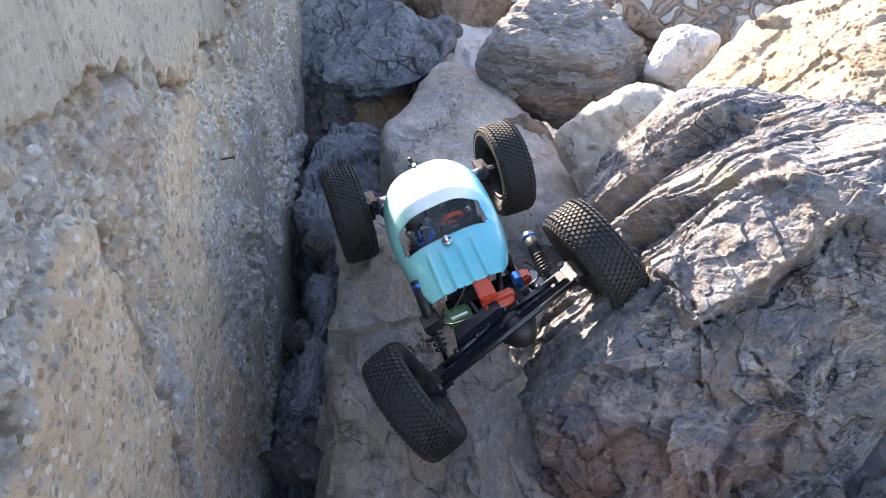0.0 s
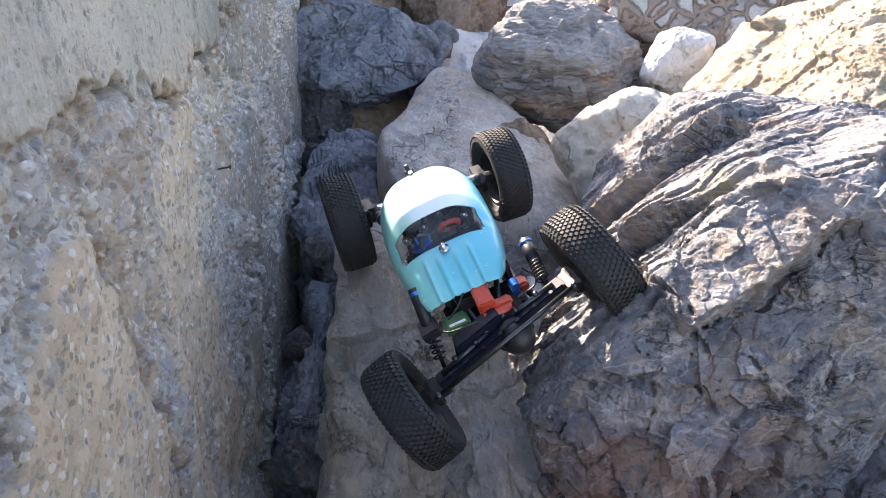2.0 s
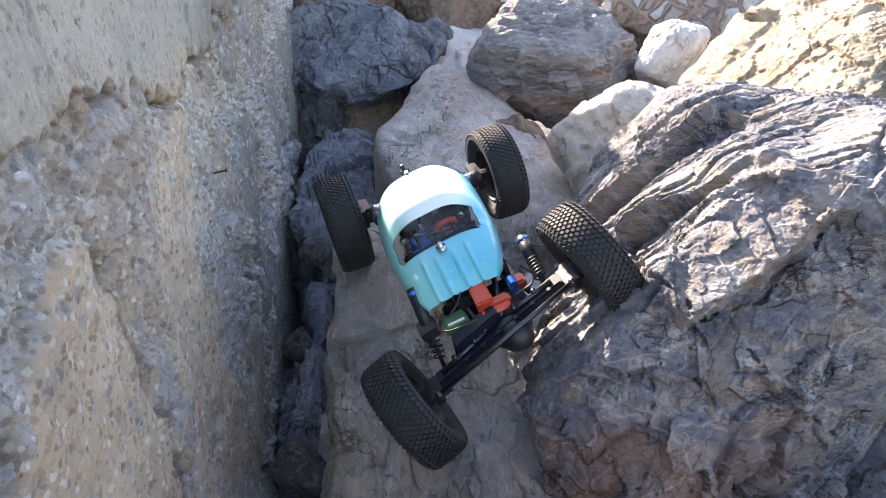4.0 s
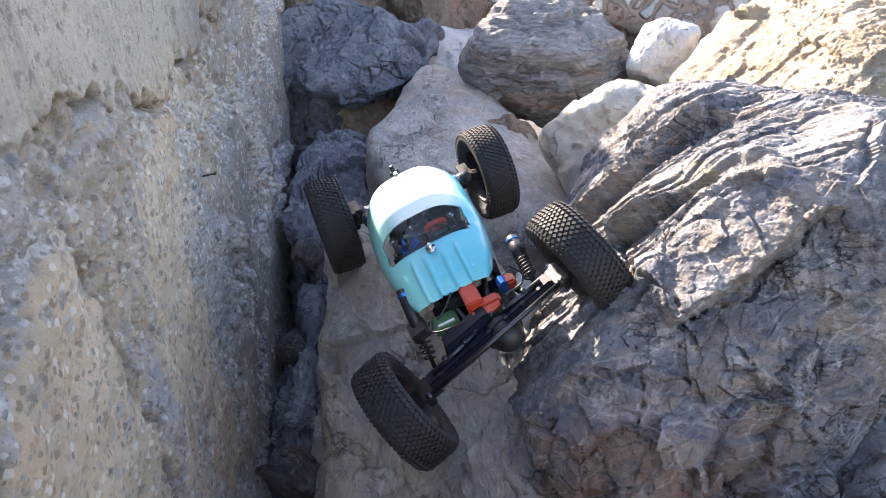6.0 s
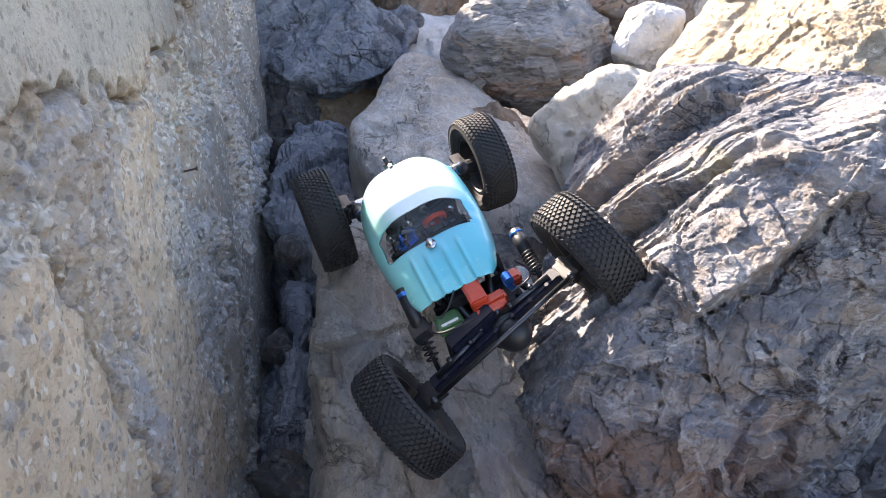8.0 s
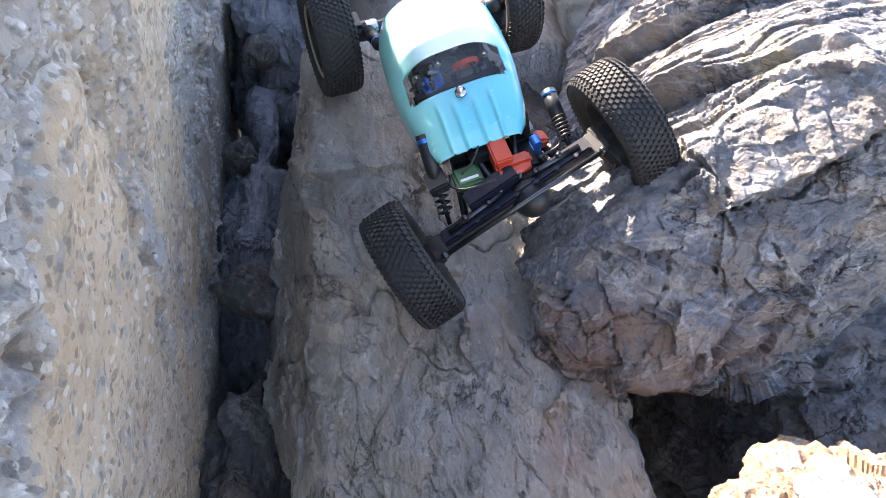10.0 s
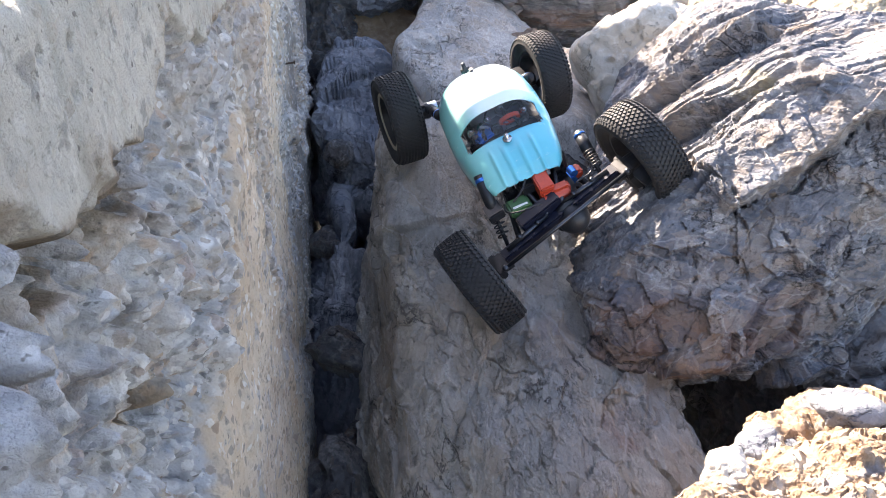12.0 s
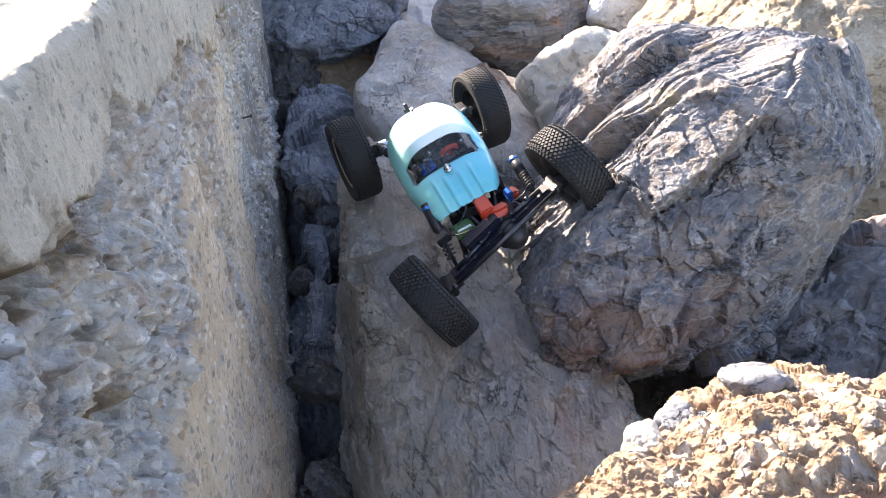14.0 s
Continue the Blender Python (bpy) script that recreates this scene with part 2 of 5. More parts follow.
def plain(name, colour, rough=0.5, metal=0.0, grain=0.0, scale=300, coat=0.0, gloss=0.5):
    m, t, b = graph(name)
    pos = node(t, "ShaderNodeTexCoord").outputs["Object"]
    n = noise_at(t, pos, scale, 5, 0.65)
    w = noise_at(t, pos, scale * 0.12, 4, 0.6)
    c = mixed(t, between(t, n, 0.35, 0.75, 0, 0.35), colour, tuple(0.6 * v for v in colour))
    c = mixed(t, between(t, w, 0.5, 0.75, 0, 0.3), c, tuple(0.75 * v + 0.04 for v in colour))
    t.links.new(c, b.inputs["Base Color"])
    b.inputs["Specular IOR Level"].default_value = gloss
    b.inputs["Roughness"].default_value, b.inputs["Metallic"].default_value, b.inputs["Coat Weight"].default_value = rough, metal, coat
    if grain:
        bumped(t, b, n, grain, 0.6)
    return m


MAIN_ROCK = rock_material("grey_limestone", (0.115, 0.12, 0.135), (0.245, 0.247, 0.26), (0.48, 0.475, 0.47), 7, (0.24, 0.18, 0.13), 0.25, 0.85, 1.2, net=1.9, tones=((0.13, 0.145, 0.18), (0.31, 0.255, 0.21)),
                          stretch=(1.0, 1.4, 1.6), turn=(0.3, -0.6, 0.6),
                          blotches=[((0.26, 0.53, 0.76), (0.10, 0.1, 0.06), (0.26, 0.15, 0.10), 0.7), ((0.38, 0.5, 0.79), (0.05, 0.1, 0.05), (0.36, 0.24, 0.19), 0.6), ((0.40, 0.70, 1.02), (0.05, 0.05, 0.02), (0.30, 0.26, 0.15), 0.7)])
RIDGE_ROCK = rock_material("smooth_grey_limestone", (0.35, 0.335, 0.315), (0.52, 0.50, 0.465), (0.64, 0.62, 0.575), 6, (0.40, 0.33, 0.27), 0.25, 0.8, 2.0, net=1.6, tones=((0.38, 0.37, 0.36), (0.50, 0.42, 0.34)),
                           stretch=(1.5, 0.7, 1.0), turn=(0.2, 0.3, 0.2),
                           blotches=[((0.19, 1.02, 0.72), (0.07, 0.16, 0.10), (0.33, 0.19, 0.11), 0.9), ((0.14, 0.62, 0.70), (0.035, 0.05, 0.03), (0.24, 0.10, 0.08), 0.55), ((0.068, 0.573, 0.690), (0.0055, 0.012, 0.02), (0.05, 0.05, 0.05), 0.9), ((0.20, 0.50, 0.66), (0.05, 0.05, 0.03), (0.36, 0.22, 0.18), 0.5), ((-0.06, 0.80, 0.65), (0.05, 0.4, 0.12), (0.36, 0.28, 0.19), 0.45)])
BLUE_ROCK = rock_material("blue_grey_limestone", (0.115, 0.13, 0.155), (0.215, 0.232, 0.265), (0.33, 0.34, 0.365), 5, (0.20, 0.185, 0.18), 0.2, 0.8, 1.3, net=1.4, tones=((0.13, 0.145, 0.175), (0.25, 0.255, 0.27)))
BAND_ROCK = rock_material("banded_limestone", (0.15, 0.145, 0.145), (0.27, 0.265, 0.265), (0.36, 0.35, 0.345), 5, (0.33, 0.20, 0.14), 0.2, 0.5, 1.0, stretch=(0.6, 0.6, 3.2))
PALE_ROCK = rock_material("cream_limestone", (0.40, 0.37, 0.32), (0.52, 0.49, 0.43), (0.60, 0.57, 0.51), 6, (0.42, 0.36, 0.28), 0.1, 0.8, 0.6)
WHITE_ROCK = rock_material("white_limestone", (0.46, 0.46, 0.46), (0.58, 0.58, 0.57), (0.66, 0.65, 0.63), 5, None, 0.1, 0.4, 0.7)
YELLOW_ROCK = rock_material("yellow_sandstone", (0.46, 0.38, 0.28), (0.58, 0.52, 0.42), (0.66, 0.61, 0.52), 6, (0.38, 0.27, 0.17), 0.1, 0.6, 4.0, stretch=(1, 1, 1.6), tones=((0.44, 0.33, 0.23), (0.60, 0.52, 0.42)))
TAN_ROCK = rock_material("tan_brown_rock", (0.22, 0.155, 0.11), (0.34, 0.26, 0.195), (0.46, 0.38, 0.30), 7, (0.26, 0.17, 0.12), 0.1, 0.6, 1.8, tones=((0.24, 0.17, 0.12), (0.40, 0.34, 0.28)))
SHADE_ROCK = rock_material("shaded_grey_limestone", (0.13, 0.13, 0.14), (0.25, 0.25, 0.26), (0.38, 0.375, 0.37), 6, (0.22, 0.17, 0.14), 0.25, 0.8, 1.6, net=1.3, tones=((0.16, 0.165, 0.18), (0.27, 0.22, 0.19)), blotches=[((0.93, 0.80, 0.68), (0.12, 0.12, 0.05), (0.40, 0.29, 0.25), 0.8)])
BROWN_ROCK = rock_material("brown_rock", (0.16, 0.11, 0.08), (0.28, 0.21, 0.16), (0.38, 0.31, 0.25), 7, (0.20, 0.12, 0.09), 0.1, 0.6, 1.4)
ORANGE_ROCK = rock_material("orange_rock", (0.15, 0.10, 0.07), (0.24, 0.165, 0.10), (0.30, 0.235, 0.17), 4, (0.16, 0.14, 0.13), 0.05, 0.3, 0.7)
DARK_ROCK = rock_material("dark_grey_rock", (0.085, 0.085, 0.09), (0.175, 0.175, 0.18), (0.30, 0.295, 0.29), 8, (0.13, 0.10, 0.08), 0.2, 0.8, 2.0, net=1.5, tones=((0.08, 0.085, 0.10), (0.16, 0.12, 0.09)))
PEBBLE_ROCK = pebbly_material("tan_conglomerate", (0.22, 0.155, 0.105), [(0.31, 0.235, 0.165), (0.20, 0.12, 0.08), (0.40, 0.34, 0.27), (0.23, 0.205, 0.19), (0.29, 0.20, 0.14), (0.18, 0.17, 0.17), (0.46, 0.42, 0.36)], 38, 0.5, 0.0035)
CONGLOMERATE = pebbly_material("grey_conglomerate", (0.28, 0.22, 0.18), [(0.42, 0.42, 0.42), (0.30, 0.22, 0.19), (0.5, 0.49, 0.48), (0.34, 0.31, 0.3), (0.25, 0.17, 0.14)], 16, 0.25, 0.02)


# ---- rocks ----
def rock_shape(planes, power, d):
    """Radius of a rounded block, cut by planes (normal, distance), along the ways d, and its outward normals."""
    pl = np.array(planes)
    m = pl[:, :3] / (np.linalg.norm(pl[:, :3], axis=1) * pl[:, 3])[:, None]
    s = np.maximum(d @ m.T, 1e-6)
    r = (s ** power).sum(1) ** (-1 / power)
    g = (s * r[:, None]) ** (power - 1) @ m
    return r, g / np.linalg.norm(g, axis=1)[:, None]


def lumps(seed, n=13, uneven=0.2):
    """Planes of a block of chance shape, of radius 1."""
    rnd = np.random.RandomState(seed)
    i = np.arange(n) + 0.5
    ph, th = np.arccos(1 - 2 * i / n), np.pi * (1 + 5 ** 0.5) * i + seed
    v = np.c_[np.cos(th) * np.sin(ph), np.sin(th) * np.sin(ph), np.cos(ph)] + rnd.normal(0, 0.22, (n, 3))
    v /= np.linalg.norm(v, axis=1)[:, None]
    return [(*a, 1 + rnd.uniform(-uneven, uneven * 0.6)) for a in v]


def rough_rock(p, n, seed, size, rough):
    """Usual relief of a broken rock: broad swells, slanted broken faces, small grain."""
    q = p / size
    big, rim = facets(q * 2.6 + fbm(q * 3, 3, seed)[:, None] * 0.3, seed)
    mid, _ = facets(q * 7.5 + fbm(q * 8, 3, seed + 1)[:, None] * 0.4, seed + 2)
    h = 0.05 * fbm(q * 1.7, 3, seed + 3) + 0.065 * big + 0.020 * mid - 0.012 * (1 - step(0, 0.07, rim)) + 0.012 * ridged(q * 9, 4, seed + 8) + 0.006 * fbm(q * 34, 3, seed + 5)
    return h * size * rough


def cracked_relief(p, n):
    """Relief of flat broken faces with open splits, for rock in the gaps."""
    g, rim = facets(p * 5.5 + fbm(p * 6, 3, 101)[:, None] * 0.25, 102)
    h = 0.035 * g - 0.008 * (1 - step(0, 0.05, rim))
    g, rim = facets(p * 15 + fbm(p * 14, 3, 103)[:, None] * 0.3, 104)
    h += 0.012 * g - 0.004 * (1 - step(0, 0.06, rim))
    g, rim = facets(p * 46 + fbm(p * 40, 2, 105)[:, None] * 0.3, 106)
    return h + 0.0032 * g + 0.004 * fbm(p * 20, 4, 107)


def boulder(name, material, label, centre, radii=None, turn=(0, 0, 0), planes=None, power=10, level=6, seed=1, rough=1.0, relief=None, group="", finer=None, smooth=True):
    d, f = ball(level)
    if finer:
        d = d + np.array(finer)   # more corners on that side
        d = d / np.linalg.norm(d, axis=1)[:, None]
    centre = np.array(centre)
    if planes is None:
        r, n = rock_shape(lumps(seed), power, d)
        rot = np.array(Euler([radians(a) for a in turn]).to_matrix())
        v = (d * r[:, None] * np.array(radii)) @ rot.T
        n = (n / np.array(radii)) @ rot.T
        n /= np.linalg.norm(n, axis=1)[:, None]
        size = float(np.mean(radii)) * 2
    else:
        r, n = rock_shape(planes, power, d)
        v = d * r[:, None]
        size = float(r.mean()) * 2
    p = v + centre
    h = relief(p, n) if relief else rough_rock(p, n, seed, size, rough)
    me = from_arrays(name, v + n * h[:, None], f, smooth)
    me.materials.append(material)
    ob = new(name, me)
    ob.location = centre
    return tagged(ob, label, "boulder" if size > 0.2 else "stone", group)


# open cracks of the main boulder: chain of places, width, depth
CRACKS = [
    ([(0.446, 0.570, 1.025), (0.414, 0.562, 0.986), (0.376, 0.562, 0.948), (0.333, 0.574, 0.925)], 0.0055, 0.011),
    ([(0.333, 0.574, 0.925), (0.282, 0.572, 0.873), (0.283, 0.557, 0.851), (0.271, 0.530, 0.802), (0.261, 0.516, 0.775), (0.241, 0.521, 0.755)], 0.0030, 0.009),
    ([(0.448, 0.569, 1.026), (0.467, 0.551, 1.006), (0.485, 0.545, 0.979)], 0.0032, 0.007),
    ([(0.362, 0.548, 0.906), (0.405, 0.516, 0.866), (0.476, 0.516, 0.800)], 0.0036, 0.010),
    ([(0.333, 0.574, 0.925), (0.303, 0.617, 0.946), (0.320, 0.811, 0.904)], 0.0035, 0.010),
    ([(0.293, 0.569, 0.876), (0.318, 0.559, 0.888), (0.326, 0.573, 0.914)], 0.0030, 0.008),
    ([(0.196, 0.587, 0.800), (0.188, 0.577, 0.762)], 0.0030, 0.008),
]
RIB = [(0.355, 0.554, 0.916), (0.399, 0.520, 0.873), (0.473, 0.520, 0.806)]   # raised vein on the shaded face
# layered ledges: the ends of each broken edge and its height at both ends
LEDGES = [
    ((0.336, 0.949, 0.882), (0.465, 0.830, 1.052), 0.046, 0.042),
    ((0.321, 0.769, 0.928), (0.425, 0.655, 1.062), 0.046, 0.016),
    ((0.305, 0.709, 0.924), (0.420, 0.612, 1.058), 0.016, 0.008),
    ((0.450, 0.835, 1.039), (0.533, 0.855, 1.075), 0.016, 0.014),
    ((0.430, 1.030, 0.960), (0.520, 0.930, 1.060), 0.016, 0.014),
    ((0.325, 0.576, 0.920), (0.450, 0.570, 1.030), 0.042, 0.042),
]


FACE = np.array((-0.36, -0.80, 0.48))   # the way the broken front looks
FACE = FACE / np.linalg.norm(FACE)


def main_relief(p, n):
    w = 0.004 * fbm(p * 14, 4, 5) + 0.003 * fbm(p * 60, 3, 6)
    h = np.zeros(len(p))
    for a, b, high, last in LEDGES:
        a, b = np.array(a), np.array(b)
        run = np.linalg.norm(b - a)
        u = (b - a) / run
        m = np.cross(u, (-0.5, -0.15, 0.85))
        m *= np.sign(m @ np.array((1, -1, -0.4))) / np.linalg.norm(m)
        q = p - a
        s, t = q @ m + w, (q @ u) / run
        far = np.linalg.norm(q - np.outer(q @ u, u) - np.outer(q @ m, m), axis=1)
        ends = step(-0.10, 0.03, t + 4 * w) * (1 - step(0.98, 1.12, t + 4 * w)) * (1 - step(0.05, 0.12, far))
        tall = ends * (high + (last - high) * step(0.25, 0.6, t + 6 * w))
        drop = step(-0.001, 0.004, s)
        h += tall * (0.55 * (1 - drop) * np.clip(1 + s / 0.13, 0, 1) - 0.45 * drop * np.clip(1 - s / 0.11, 0, 1))
    # broken layers on the sunny side: long flat plates at different levels
    along = np.array((0.62, -0.30, 0.72))
    along /= np.linalg.norm(along)
    across = np.cross(along, (-0.5, -0.15, 0.85))
    across *= np.sign(across @ np.array((1, -1, 0))) / np.linalg.norm(across)
    q = p - np.array((0.33, 0.58, 0.92))
    s, a = q @ across, q @ along
    up = step(0.08, 0.42, n @ np.array(SUN_TO) + 0.1 * fbm(p * 12, 3, 18))
    slab = np.c_[a, s, q @ np.cross(along, across)]
    for scale, high, seed in (((4, 13, 6), 0.0090, 71), ((10, 34, 14), 0.0038, 72), ((24, 80, 36), 0.0016, 73)):
        g, rim = facets(slab * np.array(scale) + fbm(p * scale[0] * 2.2, 3, seed + 5)[:, None] * 0.22, seed, 0.45, 1.0)
        h += up * high * g
        h -= up * 0.18 * high * (1 - step(0.0, 0.05, rim))
    # layers that rise towards the sun and end in broken steps
    block_, _ = facets(np.c_[a * 9, s * 6, a * 0] + fbm(p * 18, 3, 81)[:, None] * 0.2, 82, 0.25, 1.0)
    for wide, high, seed in ((0.062, 0.0110, 28), (0.026, 0.0034, 29), (0.0105, 0.0011, 30)):
        t3 = s / wide + 0.3 * fbm(np.c_[a * 4, s * 0.3 / wide, a * 0], 3, seed) + 0.8 * block_ + 0.06 * fbm(p * 70, 3, seed + 7)
        saw = t3 - np.floor(t3)
        h += up * high * (np.where(saw < 0.9, saw / 0.9, (1 - saw) / 0.1) - 0.5) * step(-0.25, 0.2, fbm(np.c_[a * 7, np.floor(t3) * 3.7, a * 0], 2, seed + 49))
    # flat broken faces on the shaded side, calmer on the even outer face
    off = 1 - up
    calm = step(-0.03, 0.05, p[:, 0] - 0.335 - 0.75 * (0.93 - p[:, 2]) + 0.03 * fbm(p * 9, 3, 20))
    g, rim = facets(p * 8.5 + fbm(p * 7, 3, 3)[:, None] * 0.2, 4)
    h += (0.15 + 0.85 * off) * (0.020 - 0.010 * calm) * g
    low = 1 - step(0.82, 0.94, p[:, 2] + 0.04 * fbm(p * 8, 3, 19))
    g, rim = facets(p * np.array((20, 20, 22)) + fbm(p * 16, 3, 13)[:, None] * 0.22, 14, 0.8, 0.7)
    h += (0.0115 + 0.0065 * low) * g * off * (1 - 0.66 * calm)
    h -= off * (1 - 0.8 * calm) * 0.0055 * (1 - step(0.0, 0.045, rim)) * step(-0.15, 0.15, fbm(p * 7, 3, 43))
    g, rim = facets(p * np.array((46, 46, 52)) + fbm(p * 34, 3, 15)[:, None] * 0.25, 24, 0.8, 0.6)
    h += 0.0038 * g * off * (1 - 0.45 * calm)
    h -= off * (1 - 0.7 * calm) * 0.0020 * (1 - step(0.0, 0.06, rim)) * step(0.0, 0.25, fbm(p * 13, 3, 46))
    g, rim = facets(p * 110 + fbm(p * 80, 2, 16)[:, None] * 0.3, 25)
    h += 0.0009 * g * (0.35 + 0.65 * off)
    h += 0.005 * fbm(p * 6, 3, 31) + 0.0010 * ridged(p * 30, 4, 41) * (0.3 + 0.7 * off) + 0.0005 * fbm(p * 140, 3, 51)
    flat = p - np.outer(p @ FACE, FACE)
    for chain, wide, deep in CRACKS:
        d = to_chain(flat + np.c_[fbm(p * 45, 3, 61), fbm(p * 45, 3, 62), fbm(p * 45, 3, 63)] * 0.006, [np.array(c) - FACE * (np.array(c) @ FACE) for c in chain])
        wide = wide * np.clip(0.75 + 0.9 * fbm(p * 16, 3, 64), 0.3, 1.4)
        h -= deep * (1 - step(0.3 * wide, wide, d)) * step(0.1, 0.3, n @ FACE)
    d = to_chain(flat + np.c_[fbm(p * 30, 3, 161), fbm(p * 30, 3, 162), fbm(p * 30, 3, 163)] * 0.006, [np.array(c) - FACE * (np.array(c) @ FACE) for c in RIB])
    h += 0.009 * (1 - step(0.005, 0.010, d)) * step(-0.4, 0.1, fbm(p * 22, 3, 164)) * step(0.1, 0.3, n @ FACE)
    return h


MAIN = boulder("limestone_boulder", MAIN_ROCK, "large grey cracked limestone boulder with sunlit layered ledges beside the car", (0.48, 0.82, 0.85), power=32, level=8, relief=main_relief, smooth=False, finer=(-0.2, -0.35, 0.1),
    planes=[(-0.35, 0.15, 0.93, 0.191), (-0.74, 0.23, 0.63, 0.151), (0.22, 0.17, 0.96, 0.243), (-0.85, -0.49, 0.19, 0.355), (-0.20, 0.78, 0.60, 0.328), (0.56, -0.61, 0.56, 0.285), (-0.89, -0.07, 0.44, 0.302), (0.74, 0.61, 0.30, 0.286), (0.13, -0.98, 0.14, 0.289), (-0.69, 0.71, 0.14, 0.288), (1.00, -0.07, 0.05, 0.286), (-0.49, -0.70, 0.51, 0.284), (0.15, 0.98, -0.10, 0.400), (0.55, -0.83, -0.07, 0.268), (-0.91, 0.26, -0.32, 0.317), (0.80, 0.44, -0.41, 0.336), (-0.10, -0.68, -0.73, 0.317), (-0.72, 0.38, -0.58, 0.211), (0.74, -0.43, -0.52, 0.241), (-0.59, -0.17, -0.79, 0.359), (0.25, 0.46, -0.85, 0.375), (0.07, -0.34, -0.94, 0.410)])

# cracks of the ridge
SEAMS = [
    ([(-0.039, 0.837, 0.699), (0.014, 0.770, 0.762), (0.083, 0.758, 0.767), (0.113, 0.733, 0.753), (0.148, 0.691, 0.733)], 0.007, 0.006),
    ([(-0.001, 0.838, 0.789), (0.028, 0.838, 0.800), (0.068, 0.850, 0.794), (0.107, 0.885, 0.791), (0.140, 0.900, 0.784), (0.188, 0.835, 0.753)], 0.006, 0.006),
    ([(0.101, 0.989, 0.815), (0.113, 0.941, 0.802), (0.136, 0.909, 0.788)], 0.004, 0.004),
    ([(0.038, 0.693, 0.756), (0.060, 0.678, 0.749), (0.083, 0.630, 0.727), (0.111, 0.592, 0.709)], 0.004, 0.003),
]


def ridge_relief(p, n):
    h = 0.009 * fbm(p * np.array((6, 3.5, 5)), 3, 7) + 0.0030 * ridged(p * np.array((16, 7, 12)), 4, 17) + 0.0008 * fbm(p * 90, 3, 27)
    g, rim = facets(p * np.array((9, 5, 7)) + fbm(p * 7, 3, 63)[:, None] * 0.3, 64)
    h += 0.016 * g - 0.005 * (1 - step(0.0, 0.03, rim)) * step(-0.1, 0.2, fbm(p * 6, 3, 69))
    g, rim = facets(p * np.array((26, 14, 22)) + fbm(p * 20, 3, 65)[:, None] * 0.35, 66)
    h += 0.0052 * g - 0.0030 * (1 - step(0.0, 0.04, rim)) * step(0.0, 0.2, fbm(p * 11, 3, 70))
    g, rim = facets(p * np.array((80, 50, 70)) + fbm(p * 60, 2, 67)[:, None] * 0.4, 68)
    h += 0.0010 * g
    for scale, deep, seed in ((6, 0.0065, 91), (17, 0.0040, 94)):
        split = np.abs(fbm(p * np.array((1.3, 0.8, 1)) * scale, 4, seed))
        h -= deep * (1 - step(0.0, 0.03, split)) * step(0.0, 0.2, fbm(p * scale * 0.8, 3, seed + 1))
    f1, f2, own = cells(p * 70, 96)
    h -= 0.003 * step(0.86, 0.9, own) * (1 - step(0.1, 0.3, f1))
    side = step(0.3, 0.8, np.abs(n[:, 0]))
    h += side * 0.005 * ridged(p * np.array((8, 22, 7)), 3, 57)
    for chain, wide, deep in SEAMS:
        d = to_chain(p + fbm(p * 30, 3, 61)[:, None] * 0.005, chain)
        h -= deep * (1 - step(0.2 * wide, wide, d))
    pit = np.linalg.norm((p - np.array((0.110, 0.882, 0.789))) / np.array((0.012, 0.009, 0.02)), axis=1)
    return h - 0.005 * (1 - step(0.5, 1.0, pit))


RIDGE = boulder("ridge_boulder", RIDGE_ROCK, "long smooth grey limestone boulder under the toy car", (0.08, 0.82, 0.50), power=16, level=8, relief=ridge_relief, smooth=False, finer=(-0.2, -0.35, 0.35),
    planes=[(-0.12, -0.30, 0.95, 0.266), (-0.06, 0.18, 0.98, 0.389), (0.91, 0.07, 0.40, 0.235), (-0.62, -0.40, 0.68, 0.251), (-0.14, 0.82, 0.56, 0.463), (0.86, -0.39, 0.34, 0.546), (-0.98, -0.01, 0.20, 0.167), (0.72, 0.69, 0.03, 0.416), (-0.07, -0.99, 0.08, 0.609), (-0.94, 0.31, 0.13, 0.254), (0.93, -0.24, -0.28, 0.281), (-0.90, -0.30, -0.30, 0.244), (0.16, 0.89, -0.42, 0.502), (0.53, -0.64, -0.56, 0.552), (-0.77, 0.19, -0.61, 0.294), (0.61, 0.33, -0.72, 0.419), (-0.19, -0.44, -0.88, 0.386), (-0.13, 0.30, -0.94, 0.395)])

boulder("grey_boulder", RIDGE_ROCK, "smooth pale grey boulder behind the toy car", (0.22, 1.70, 0.55), level=6, seed=5, rough=0.35, power=12,
    planes=[(-0.01, -0.07, 1.00, 0.259), (-0.61, 0.04, 0.79, 0.35), (0.74, 0.02, 0.68, 0.316), (-0.46, -0.72, 0.52, 0.395), (-0.94, 0.35, -0.03, 0.192), (0.84, -0.54, 0.07, 0.474), (-0.99, -0.14, -0.05, 0.20), (0.85, 0.51, 0.11, 0.377), (0.03, -0.98, -0.19, 0.511), (-0.74, 0.50, -0.44, 0.442), (0.87, 0.05, -0.48, 0.236), (-0.83, -0.22, -0.52, 0.181), (0.11, 0.48, -0.87, 0.366), (0.23, -0.31, -0.92, 0.421)])
boulder("blue_boulder", BLUE_ROCK, "dark blue-grey boulder in shade beside the concrete wall", (0.0, 2.45, 0.81), (0.25, 0.23, 0.17), (0, 0, 0), level=7, seed=8, power=16, relief=cracked_relief, smooth=False)
boulder("purple_boulder", BROWN_ROCK, "dull purple-brown rock in shade behind the blue-grey boulder", (-0.14, 2.85, 0.93), (0.26, 0.2, 0.17), level=6, seed=51, power=16, rough=1.0)
